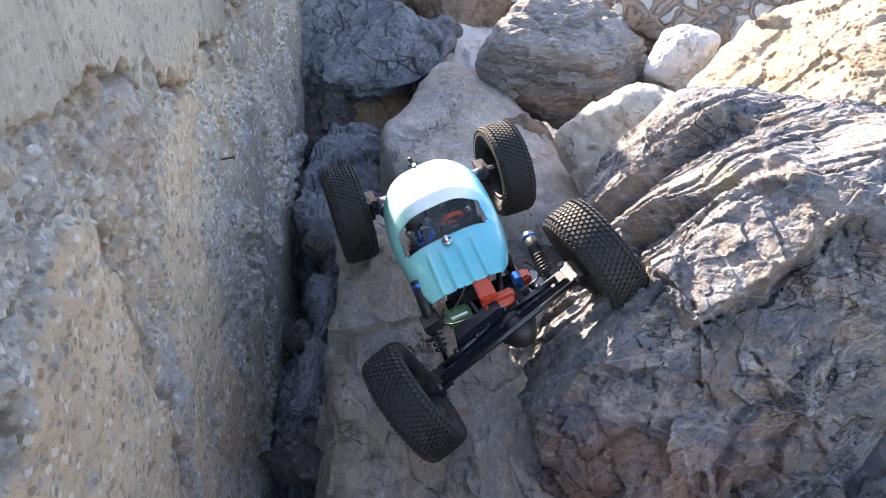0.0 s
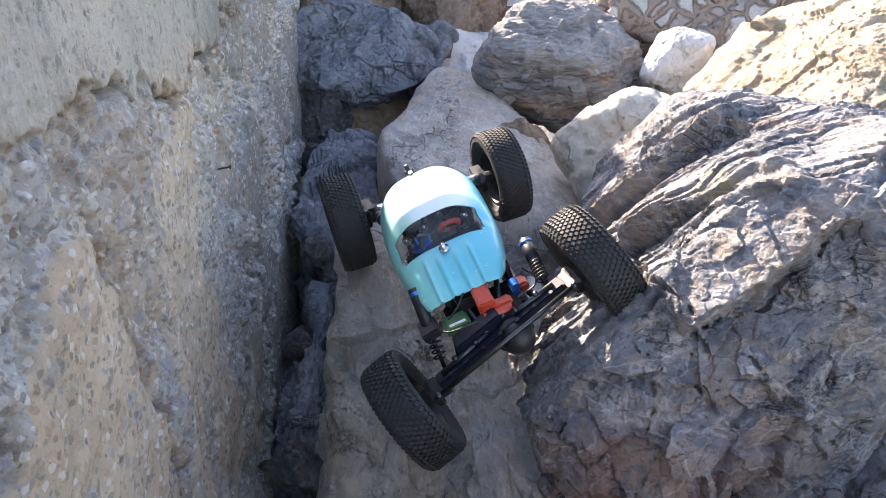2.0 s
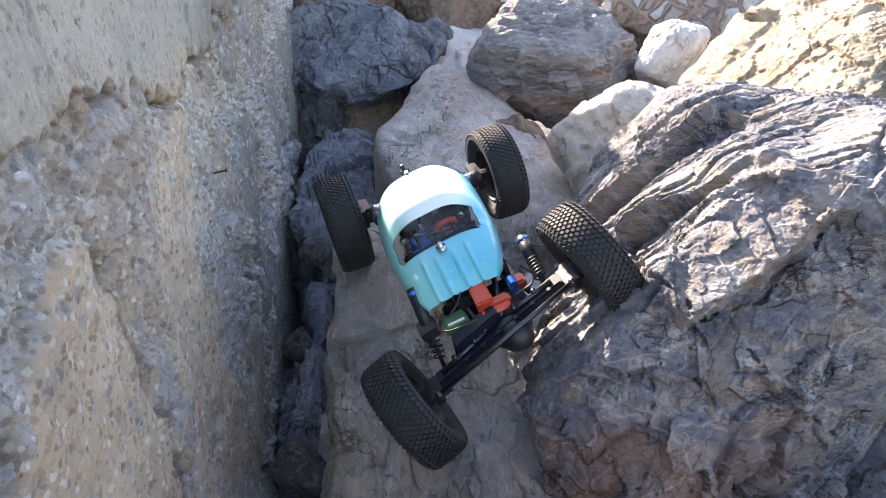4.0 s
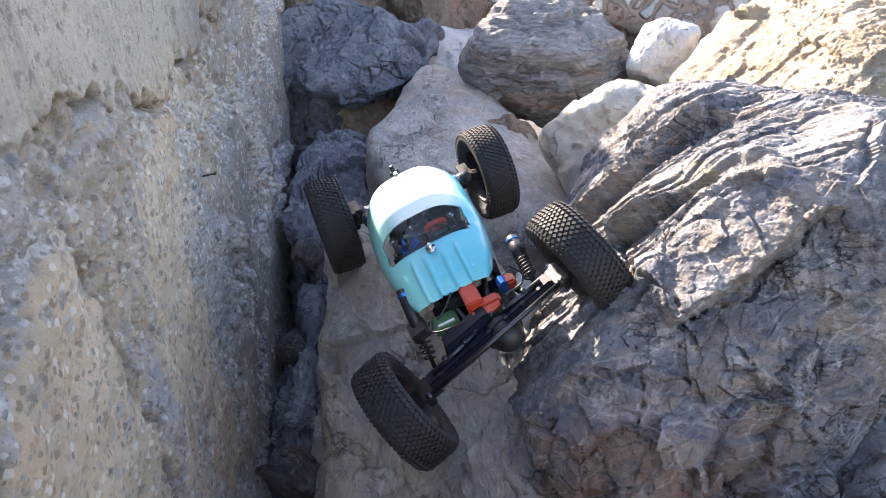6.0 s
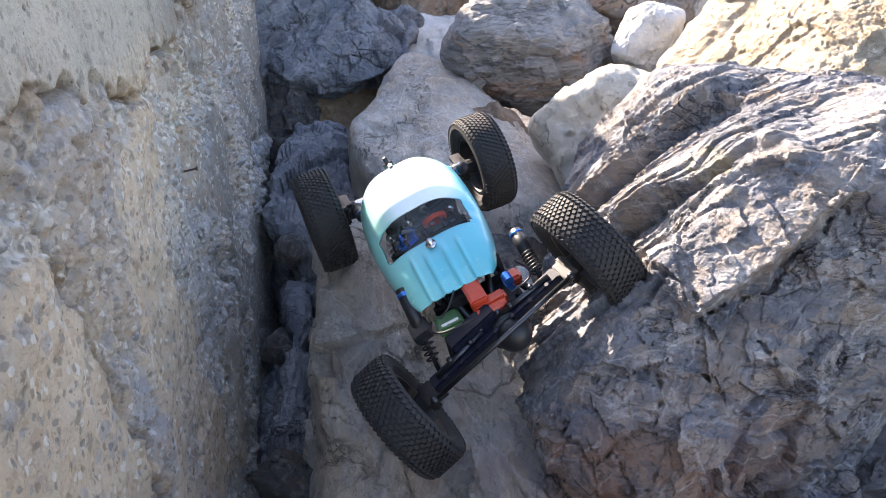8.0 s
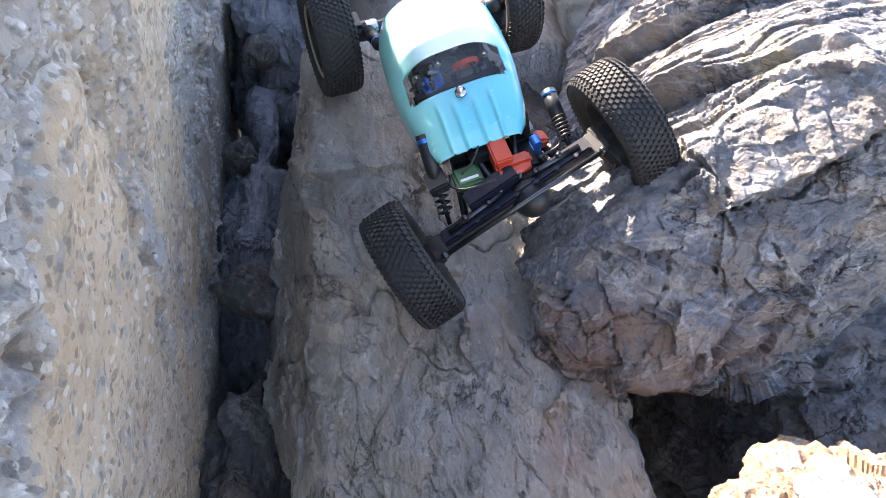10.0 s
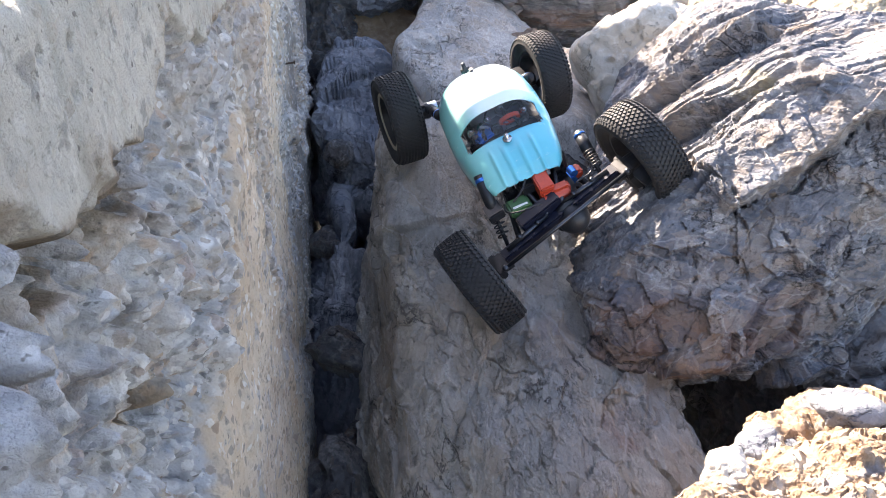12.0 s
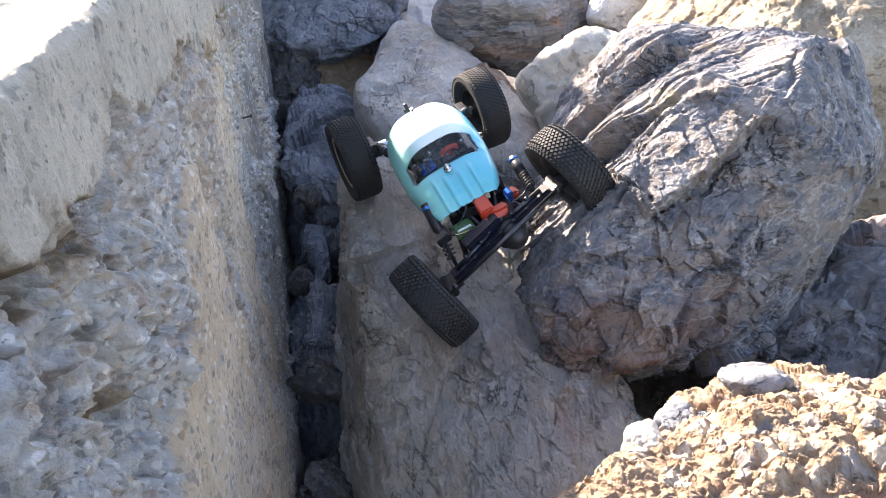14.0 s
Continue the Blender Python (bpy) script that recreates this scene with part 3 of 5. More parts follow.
boulder("banded_boulder", BAND_ROCK, "banded grey boulder with a rust-coloured top in shade", (0.615, 2.12, 0.865), (0.235, 0.22, 0.165), (0, 6, 15), level=6, seed=12, power=18, rough=0.9, smooth=False)
boulder("orange_boulder", ORANGE_ROCK, "orange-brown shaded rock low under the blue-grey boulder", (0.0, 2.36, 0.50), (0.28, 0.30, 0.19), level=6, seed=15, rough=0.5)
boulder("cream_boulder", PALE_ROCK, "cream limestone boulder with dark cracks", (0.55, 1.31, 0.83), (0.15, 0.13, 0.14), level=6, seed=21, rough=0.5)
boulder("white_boulder", WHITE_ROCK, "small white limestone boulder in open shade", (0.875, 1.92, 0.905), (0.085, 0.085, 0.085), level=6, seed=25, rough=0.6)
def pitted_relief(p, n):
    q = p + np.c_[fbm(p * 9, 3, 116), fbm(p * 9, 3, 117), fbm(p * 9, 3, 118)] * 0.03
    g, rim = facets(q * 5, 113)
    h = 0.014 * fbm(q * 4, 4, 112) + 0.022 * g + 0.003 * ridged(q * np.array((12, 12, 7)), 4, 111)
    g, rim = facets(q * 15 + fbm(p * 14, 3, 119)[:, None] * 0.3, 120)
    h += 0.006 * g - 0.003 * (1 - step(0.0, 0.05, rim))
    g, rim = facets(q * 44, 121)
    return h + 0.003 * g + 0.002 * fbm(p * 80, 3, 114)


boulder("yellow_boulder", YELLOW_ROCK, "sunlit pale yellow weathered sandstone boulder", (1.15, 1.36, 0.89), level=7, seed=29, power=14, relief=pitted_relief, smooth=False,
    planes=[(-0.40, -0.50, 0.77, 0.245), (-0.75, 0.05, 0.66, 0.25), (0.20, -0.40, 0.90, 0.27), (0, 0.3, 0.95, 0.30), (-0.90, -0.30, 0.20, 0.30), (0, -1, 0, 0.30), (1, 0, 0, 0.30), (0, 1, 0, 0.40), (0, 0, -1, 0.45)])
boulder("conglomerate_boulder", CONGLOMERATE, "brown conglomerate boulder full of grey pebbles", (1.2, 2.45, 0.98), (0.5, 0.35, 0.30), level=6, seed=33, rough=0.7)
def pebbly_relief(p, n):
    """Rounded stones of many sizes standing out of a crumbly bed, with hollows where others fell out."""
    h = 0.014 * fbm(p * 9, 4, 3) - 0.008 + 0.003 * ridged(p * 26, 4, 4)
    for scale, high, seed in ((15, 0.013, 5), (32, 0.0075, 6), (62, 0.0045, 7), (120, 0.0024, 8)):
        f1, f2, own = cells(p * scale + fbm(p * scale * 0.8, 2, seed)[:, None] * 0.45, seed)
        dome = np.sqrt(np.clip(1 - (f1 / (0.42 + 0.2 * own)) ** 2, 0, 1))
        h += high * step(0.48, 0.52, own) * (0.4 + 0.6 * own) * dome
        h -= 0.6 * high * (1 - step(0.10, 0.13, own)) * dome
    g, rim = facets(p * 90 + fbm(p * 70, 2, 10)[:, None] * 0.4, 11)
    return h + 0.0012 * g + 0.0010 * fbm(p * 200, 3, 9)


boulder("pebbly_boulder", PEBBLE_ROCK, "sunlit tan pebbly conglomerate rock close by", (0.298, 0.155, 0.745), power=10, level=8, relief=pebbly_relief, smooth=False, finer=(-0.15, 0.0, 0.42),
    planes=[(-0.07, -0.06, 1.00, 0.158), (-0.14, 0.50, 0.86, 0.178), (0.58, 0.25, 0.76, 0.208), (-0.35, -0.81, 0.46, 0.246), (-0.09, 0.96, 0.26, 0.242), (0.78, -0.60, 0.19, 0.275), (-0.97, -0.18, -0.16, 0.310), (0.62, 0.78, -0.09, 0.240), (0.02, -0.98, -0.22, 0.260), (-0.62, 0.73, -0.28, 0.160), (0.86, -0.06, -0.51, 0.299), (-0.70, -0.46, -0.54, 0.173), (0.10, 0.62, -0.78, 0.263), (0.21, -0.31, -0.93, 0.280)])
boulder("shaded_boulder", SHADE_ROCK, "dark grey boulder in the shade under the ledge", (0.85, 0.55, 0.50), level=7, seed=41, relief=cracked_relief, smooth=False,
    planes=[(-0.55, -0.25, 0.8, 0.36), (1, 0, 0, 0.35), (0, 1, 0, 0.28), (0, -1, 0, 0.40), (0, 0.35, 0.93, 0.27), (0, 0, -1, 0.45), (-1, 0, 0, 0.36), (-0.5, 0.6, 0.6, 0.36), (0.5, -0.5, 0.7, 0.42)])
boulder("rust_boulder", TAN_ROCK, "tan-brown weathered rock with an undercut foot", (1.36, 1.10, 0.72), level=6, power=14, seed=45, relief=pitted_relief, smooth=False,
    planes=[(-0.30, -0.80, 0.50, 0.16), (0, 0.2, 1, 0.30), (-0.95, -0.2, 0.2, 0.16), (1, 0, 0, 0.5), (0, 1, 0, 0.4), (-0.25, -0.55, -0.75, 0.13), (0, 0.2, -1, 0.71)])
boulder("red_brown_boulder", BROWN_ROCK, "dark red-brown rock in shade", (0.34, 2.9, 0.92), (0.22, 0.2, 0.2), level=6, seed=49, rough=1.1)
boulder("white_slab", WHITE_ROCK, "white limestone slab in open shade", (0.40, 2.60, 0.74), (0.24, 0.26, 0.14), (25, 0, 0), level=6, seed=53, rough=0.5)
boulder("white_slab", WHITE_ROCK, "white limestone slab in open shade", (0.74, 2.95, 0.88), (0.32, 0.3, 0.16), (25, 0, 0), level=6, seed=57, rough=0.5)
boulder("grey_slab", BAND_ROCK, "banded grey limestone slab far behind", (1.3, 3.2, 0.95), (0.6, 0.3, 0.2), level=6, seed=61, rough=0.6)
boulder("far_boulder", BLUE_ROCK, "shaded grey boulder far along the wall", (0.1, 3.5, 0.9), (0.6, 0.4, 0.4), level=5, seed=62, rough=0.8)
boulder("far_boulder", BAND_ROCK, "shaded grey boulder far along the wall", (1.9, 2.2, 0.8), (0.5, 0.5, 0.4), level=5, seed=63, rough=0.8)
boulder("gap_boulder", BLUE_ROCK, "blue-grey rock wedged in the gap beside the wall", (-0.07, 1.78, 0.46), (0.13, 0.42, 0.24), level=6, seed=65, power=20, relief=cracked_relief, smooth=False)
boulder("gap_boulder", BLUE_ROCK, "blue-grey rock wedged in the gap beside the wall", (-0.13, 1.15, 0.26), (0.09, 0.40, 0.22), level=6, seed=69, power=20, relief=cracked_relief, smooth=False)
boulder("dark_rock", DARK_ROCK, "dark rock wedged deep in the gap beside the wall", (-0.15, 0.55, 0.22), (0.10, 0.30, 0.16), level=6, seed=70, power=20, relief=cracked_relief, smooth=False)
# added rock whose dark body stands in for shadow past the wall's end
boulder("dark_rock", DARK_ROCK, "added dark rock standing in for the shadow behind the wall's end", (-0.16, 2.45, 0.50), (0.2, 0.3, 0.36), level=6, seed=67, power=20, relief=cracked_relief, smooth=False)
boulder("gap_rock", BROWN_ROCK, "brown-grey rock deep in the gap between boulders", (0.42, 1.75, 0.66), (0.12, 0.12, 0.13), level=5, seed=73, rough=0.8)
boulder("deep_rock", DARK_ROCK, "dark rock low under the big boulder", (0.42, 0.38, 0.12), (0.30, 0.30, 0.16), level=5, seed=74, rough=0.8)
boulder("deep_rock", DARK_ROCK, "dark rock low under the big boulder", (0.52, 0.98, 0.22), (0.34, 0.36, 0.22), level=5, seed=76, rough=0.8)
boulder("deep_rock", DARK_ROCK, "dark rock low under the big boulder", (0.30, 1.20, 0.45), (0.22, 0.30, 0.22), level=5, seed=75, rough=0.8)
for at_, rad, turn, seed in (((0.205, 0.822, 0.742), (0.020, 0.040, 0.028), (20, 10, 20), 81), ((0.226, 0.775, 0.735), (0.022, 0.03, 0.03), (0, 30, 0), 82), ((0.232, 0.872, 0.762), (0.022, 0.045, 0.022), (30, 0, -30), 83), ((0.210, 0.735, 0.742), (0.018, 0.03, 0.026), (0, 0, 50), 84), ((0.245, 0.700, 0.785), (0.026, 0.03, 0.03), (10, 0, 0), 85)):
    boulder("white_stone", WHITE_ROCK, "white limestone chip wedged between two boulders", at_, rad, turn, level=5, seed=seed, rough=0.9, group="white stones in the crevice")
for k, (y, z, x) in enumerate(((1.46, 0.60, -0.13), (1.30, 0.44, -0.16), (0.95, 0.42, -0.14), (0.55, 0.37, -0.15))):
    r = 0.030 + 0.010 * (k % 3)
    boulder("rubble_stone", DARK_ROCK, "dark broken stone lying in the gap beside the wall", (x, y, z), (r, 1.3 * r, r), (20 * k, 33 * k, 50 * k), level=4, seed=90 + k, rough=1.2, group="rubble in the gap")
boulder("blue_stone", BLUE_ROCK, "smooth bluish white stone on top of the pebbly rock", (0.300, 0.300, 0.872), (0.034, 0.020, 0.014), (0, 0, -20), level=5, seed=99, rough=0.6)
boulder("cream_stone", PALE_ROCK, "pale cream stone set in the pebbly rock", (0.160, 0.258, 0.862), (0.017, 0.016, 0.017), (0, 20, 30), level=5, seed=131, rough=0.9)
boulder("pale_stone", BLUE_ROCK, "flat bluish white stone set in the pebbly rock", (0.222, 0.290, 0.846), (0.028, 0.018, 0.014), (10, 0, 10), level=5, seed=132, rough=0.8)

# ---- ground ----
gm = bmesh.new()
bmesh.ops.create_grid(gm, x_segments=8, y_segments=8, size=600)
ground = part("ground", gm, DARK_ROCK)
ground.location.z = 0.02
tagged(ground, "dark stony ground under the boulders", "ground", kind="structure")


# ---- concrete wall ----
def wall_zones(y, z):
    """How much of the rough, washed-out concrete shows at each place of the wall's face."""
    p = np.c_[y * 0, y, z]
    p = p @ np.array(((1, 0, 0), (0, 0.8, 0.6), (0, -0.6, 0.8)))
    wob = 0.015 * fbm(p * 9, 3, 3) + 0.008 * fbm(p * 34, 3, 8)
    top = np.interp(y, (-0.5, 0.08, 0.11, 0.19, 0.24, 0.26, 0.35, 0.43, 0.6, 0.68, 0.82, 0.99, 1.1, 1.3, 2.2), (1.22, 1.215, 1.194, 1.196, 1.182, 1.197, 1.182, 1.186, 1.165, 1.146, 1.132, 1.118, 1.135, 1.165, 1.16))
    low = np.interp(y, (-0.5, 0.15, 0.21, 0.26, 0.34, 0.39, 0.45, 0.52), (0.6, 0.93, 0.962, 1.0, 1.01, 1.05, 1.08, 1.085))
    top = top + 0.010 * fbm(p * 22, 3, 23) + 0.005 * fbm(p * 60, 2, 24)
    a = step(-0.006, 0.006, top - z + wob) * step(-0.008, 0.008, z - low + wob) * (1 - 0.6 * step(0.66, 0.9, y + 2 * wob))
    strip = np.interp(z, (0.5, 0.74, 0.79, 0.855, 0.916, 0.994, 1.054, 1.10, 1.15), (0.63, 0.604, 0.586, 0.572, 0.562, 0.539, 0.526, 0.515, 0.52))
    wide = np.interp(z, (0.5, 0.72, 0.9, 1.05, 1.15), (0.02, 0.03, 0.08, 0.16, 0.3))
    b = step(-0.01, 0.01, y - strip + wob) * (1 - step(-0.03, 0.03, y - strip - wide + 2 * wob)) * step(-0.006, 0.006, top - z + wob)
    c = (0.6 + 0.4 * step(0.85, 1.1, y)) * step(0.6, 0.75, y + 3 * wob) * step(-0.3, 0.4, fbm(p * 8, 3, 44)) * step(-0.006, 0.006, top - z + wob)
    return np.clip(np.maximum(np.maximum(a, b), c), 0, 1), top - z + wob


def wall_face():
    ys = np.concatenate([np.linspace(-0.75, -0.05, 60), np.linspace(-0.04, 0.70, 560), np.linspace(0.7025, 1.35, 230), np.linspace(1.356, 2.3, 150)])
    zs = np.concatenate([np.linspace(0.0, 0.36, 30), np.linspace(0.37, 0.80, 150), np.linspace(0.8025, 1.262, 330)])
    Y, Z = np.meshgrid(ys, zs, indexing="ij")
    y, z = Y.ravel(), Z.ravel()
    rough, below = wall_zones(y, z)
    p = np.c_[y * 0, y, z]
    stones = np.zeros(len(p))
    for scale, high, least, seed in ((30, 0.011, 0.5, 5), (62, 0.0075, 0.40, 6), (115, 0.0042, 0.40, 7), (220, 0.0022, 0.3, 8)):
        wu, wv = fbm(p * scale * 0.7, 2, seed + 40) * 0.35, fbm(p * scale * 0.7 + 9, 2, seed + 50) * 0.35
        f1, f2, own = flat_cells(y * scale + wu, z * scale + wv, seed)
        dome = np.sqrt(np.clip(1 - (f1 / 0.62) ** 2, 0, 1))
        stones += high * step(least, least + 0.1, own) * (0.35 + 0.65 * own) * dome
    x = -0.212 + 0.003 * fbm(p * 3, 3, 1) + 0.0006 * fbm(p * 60, 3, 2)
    f1, f2, own = flat_cells(y * 46 + 0.5 * fbm(p * 50, 2, 71), z * 46 + 0.5 * fbm(p * 50 + 7, 2, 72), 73)
    l1, l2, lown = flat_cells(y * 15 + 0.5 * fbm(p * 22, 3, 171), z * 15 + 0.5 * fbm(p * 22 + 5, 3, 172), 173)
    clump = (lown - 0.35) * np.sqrt(np.clip(1 - (l1 / 0.75) ** 2, 0, 1)) * step(0.0, 0.12, l2 - l1)
    pits = step(0.60, 0.68, own) * (1 - step(0.15, 0.60, f1))
    near = 1 - 0.55 * step(0.22, 0.42, y) + 0.35 * step(0.85, 1.1, y)   # the washed-out face is deepest at the near end
    x += rough * near * (-0.014 + 0.020 * fbm(p * 11, 4, 9) + 0.016 * clump + 1.2 * stones - 0.018 * pits)
    # open crack along the washed-out strip, with soil in it
    dirt = np.zeros(len(p))
    for chain, broad, deep in (([(0, 0.50, 1.13), (0, 0.515, 1.10), (0, 0.528, 1.05), (0, 0.541, 0.99), (0, 0.562, 0.916), (0, 0.574, 0.855), (0, 0.588, 0.79), (0, 0.605, 0.74), (0, 0.615, 0.60)], 0.012, 0.022), ([(0, 0.21, 0.962), (0, 0.26, 1.0), (0, 0.34, 1.01), (0, 0.39, 1.05), (0, 0.45, 1.08), (0, 0.515, 1.085)], 0.006, 0.012)):
        d = to_chain(p + np.c_[y * 0, 0.010 * fbm(p * 26, 3, 75), 0.010 * fbm(p * 26, 3, 76)], chain)
        x -= deep * (1 - step(0.2 * broad, broad, d)) * step(-0.35, 0.1, fbm(p * 18, 3, 77))
        dirt = np.maximum(dirt, np.exp(-(d / (1.6 * broad)) ** 2) * step(-0.5, 0.1, fbm(p * 18, 3, 77)))
    # shallow pores and streaks of the cast faces
    o1, o2, oown = flat_cells(y * 70, z * 70, 15)
    x -= (1 - rough) * 0.005 * step(0.72, 0.8, oown) * (1 - step(0.06, 0.20, o1))
    x += (1 - rough) * (0.0012 * fbm(p * np.array((1, 60, 9)), 3, 16) + step(-0.02, 0.02, below) * (0.0030 * fbm(p * 24, 4, 19) + 0.16 * stones))
    # broken seam under the cast band
    x -= 0.020 * (1 - step(0, 0.013, np.abs(below - 0.004))) * step(-0.25, 0.2, fbm(p * 16, 3, 12))
    hollow = np.zeros(len(p))
    for hy, hz, hr, deep in ((0.842, 0.899, 0.007, 0.012), (0.182, 1.180, 0.020, 0.034), (0.212, 1.166, 0.018, 0.030), (0.232, 1.128, 0.014, 0.024), (0.10, 1.135, 0.016, 0.022), (0.155, 1.09, 0.011, 0.020), (0.28, 1.175, 0.013, 0.022), (0.113, 1.188, 0.014, 0.022), (0.99, 1.115, 0.016, 0.02), (1.16, 1.15, 0.022, 0.025), (0.30, 0.86, 0.004, 0.006), (0.36, 0.99, 0.004, 0.006)):
        away = np.hypot(y - hy, z - hz) / hr + 0.3 * fbm(p * 60, 3, 18)
        x -= deep * (1 - step(0.4, 1.0, away))
        hollow = np.maximum(hollow, (1 - step(0.8, 1.5, away)) * (hr > 0.009))
    # worn upper edge
    x -= 0.007 * step(1.254, 1.268, z + 0.004 * fbm(p * 30, 4, 14))
    n, k = len(ys), len(zs)
    idx = np.arange(n * k).reshape(n, k)
    f = np.stack([idx[:-1, :-1], idx[1:, :-1], idx[1:, 1:], idx[:-1, 1:]], -1).reshape(-1, 4)
    verts = np.c_[x, y, z]
    edge = verts[idx[:, -1]]
    rows = []
    for dx in np.concatenate([np.linspace(0.004, 0.25, 50), np.linspace(0.3, 1.5, 10)]):
        e = edge.copy()
        e[:, 0] = edge[:, 0] - dx
        q = e * np.array((1, 1, 0))
        e[:, 2] = 1.262 + min(1, dx / 0.03) * (0.004 * fbm(q * 14, 4, 21) + 0.0025 * fbm(q * 60, 3, 22))
        rows.append(e)
    base = len(verts)
    top = np.concatenate(rows)
    tid = np.concatenate([idx[:, -1][None], base + np.arange(len(top)).reshape(-1, n)])
    f2_ = np.stack([tid[:-1, :-1], tid[:-1, 1:], tid[1:, 1:], tid[1:, :-1]], -1).reshape(-1, 4)
    far = base + len(top)
    back = np.concatenate([verts[idx[-1, :]] - np.array((1.5, 0, 0)), verts[idx[0, :]] - np.array((1.5, 0, 0))])
    ends = []
    for row, off in ((idx[-1, :], 0), (idx[0, :], k)):
        other = far + off + np.arange(k)
        ends.append(np.stack([row[:-1], other[:-1], other[1:], row[1:]], -1))
    verts = np.concatenate([verts, top, back])
    me = from_arrays("concrete_wall", verts, np.concatenate([f, f2_, *ends]))
    zone = np.zeros(len(verts))
    zone[: n * k] = rough
    me.attributes.new("washed", "FLOAT", "POINT").data.foreach_set("value", zone.astype(np.float32))
    seam = np.zeros(len(verts))
    seam[: n * k] = np.exp(-np.abs(below - 0.002) / 0.013) * step(-0.4, 0.15, fbm(p * 14, 3, 25))
    seam[: n * k] = np.maximum(np.maximum(seam[: n * k], hollow), 0.8 * dirt)
    me.attributes.new("seam", "FLOAT", "POINT").data.foreach_set("value", seam.astype(np.float32))
    return me


def concrete_material():
    m, t, b = graph("worn_concrete")
    pos = node(t, "ShaderNodeNewGeometry").outputs["Position"]
    washed = node(t, "ShaderNodeAttribute", attribute_name="washed").outputs["Fac"]
    axes = node(t, "ShaderNodeSeparateXYZ", {0: pos})
    z, y = axes.outputs["Z"], axes.outputs["Y"]
    wide = noise_at(t, pos, 7, 6, 0.65, 0.5)
    streak = noise_at(t, node(t, "ShaderNodeMapping", {"Vector": pos, "Scale": (1, 34, 3)}).outputs[0], 1.0, 5, 0.6)
    fine = noise_at(t, pos, 150, 6, 0.72)
    grit = noise_at(t, pos, 480, 4, 0.7)
    cast = mixed(t, between(t, wide, 0.35, 0.65), (0.44, 0.425, 0.38), (0.54, 0.515, 0.455))
    cast = mixed(t, between(t, streak, 0.5, 0.7, 0, 0.5), cast, (0.28, 0.285, 0.25))
    tan = mixed(t, between(t, wide, 0.35, 0.65), (0.53, 0.42, 0.315), (0.63, 0.52, 0.41))
    tan = mixed(t, between(t, streak, 0.48, 0.66, 0, 0.45), tan, (0.40, 0.36, 0.30))
    c = mixed(t, between(t, sums(t, "ADD", z, between(t, wide, 0, 1, -0.05, 0.05)), 1.10, 1.16), tan, cast)
    # tone mixed to a darker grey towards the wall's far end
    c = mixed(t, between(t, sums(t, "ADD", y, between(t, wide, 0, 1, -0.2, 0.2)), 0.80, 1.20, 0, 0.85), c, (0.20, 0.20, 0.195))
    v = node(t, "ShaderNodeTexVoronoi", {"Vector": pos, "Scale": 85})
    one = node(t, "ShaderNodeSeparateColor", {0: v.outputs["Color"]}).outputs[0]
    ramp = node(t, "ShaderNodeValToRGB", {0: one})
    tones = [(0.20, 0.195, 0.19), (0.46, 0.40, 0.33), (0.74, 0.73, 0.72), (0.33, 0.355, 0.40), (0.52, 0.38, 0.28), (0.56, 0.57, 0.60), (0.40, 0.42, 0.46)]
    ramp.color_ramp.interpolation = "CONSTANT"
    while len(ramp.color_ramp.elements) < len(tones):
        ramp.color_ramp.elements.new(0.5)
    for i, (el, col) in enumerate(zip(ramp.color_ramp.elements, tones)):
        el.position, el.color = i / len(tones), (*col, 1)
    bed = mixed(t, between(t, wide, 0.4, 0.6), (0.38, 0.38, 0.385), (0.50, 0.45, 0.385))
    bed = mixed(t, between(t, y, 0.38, 0.58, 0.75, 0), bed, (0.47, 0.46, 0.45))
    stone = between(t, v.outputs["Distance"], 0.25, 0.5, 1, 0)
    stone = sums(t, "MULTIPLY", stone, between(t, noise_at(t, pos, 60, 3), 0.35, 0.5))
    rough = mixed(t, stone, bed, ramp.outputs[0])
    v2 = node(t, "ShaderNodeTexVoronoi", {"Vector": pos, "Scale": 170})
    own2 = node(t, "ShaderNodeSeparateColor", {0: v2.outputs["Color"]})
    near2 = between(t, sums(t, "ADD", v2.outputs["Distance"], between(t, noise_at(t, pos, 300, 3), 0, 1, -0.25, 0.25)), 0.30, 0.42, 1, 0)
    rough = mixed(t, sums(t, "MULTIPLY", near2, between(t, own2.outputs[0], 0.82, 0.84, 0, 0.7)), rough, (0.74, 0.74, 0.74))
    rough = mixed(t, sums(t, "MULTIPLY", near2, between(t, own2.outputs[1], 0.85, 0.87, 0, 0.6)), rough, (0.15, 0.15, 0.155))
    warm = spot(t, pos, (-0.22, 0.64, 0.95), (0.2, 0.10, 0.22), 0.6, 0.5, 9)
    rough = mixed(t, sums(t, "MULTIPLY", warm, 0.5), rough, (0.46, 0.36, 0.28))
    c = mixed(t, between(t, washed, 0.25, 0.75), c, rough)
    c = mixed(t, between(t, fine, 0.53, 0.72, 0, 0.6), c, (0.20, 0.19, 0.17))
    c = mixed(t, between(t, fine, 0.25, 0.43, 0.5, 0), c, (0.66, 0.63, 0.58))
    soil = node(t, "ShaderNodeAttribute", attribute_name="seam").outputs["Fac"]
    c = mixed(t, sums(t, "MULTIPLY", soil, between(t, noise_at(t, pos, 38, 4), 0.36, 0.58, 0.15, 0.85)), c, (0.25, 0.155, 0.085))
    c = mixed(t, between(t, soil, 0.6, 0.95, 0, 0.6), c, (0.11, 0.085, 0.06))
    cold = noise_at(t, pos, 16, 5, 0.6, 0.4)
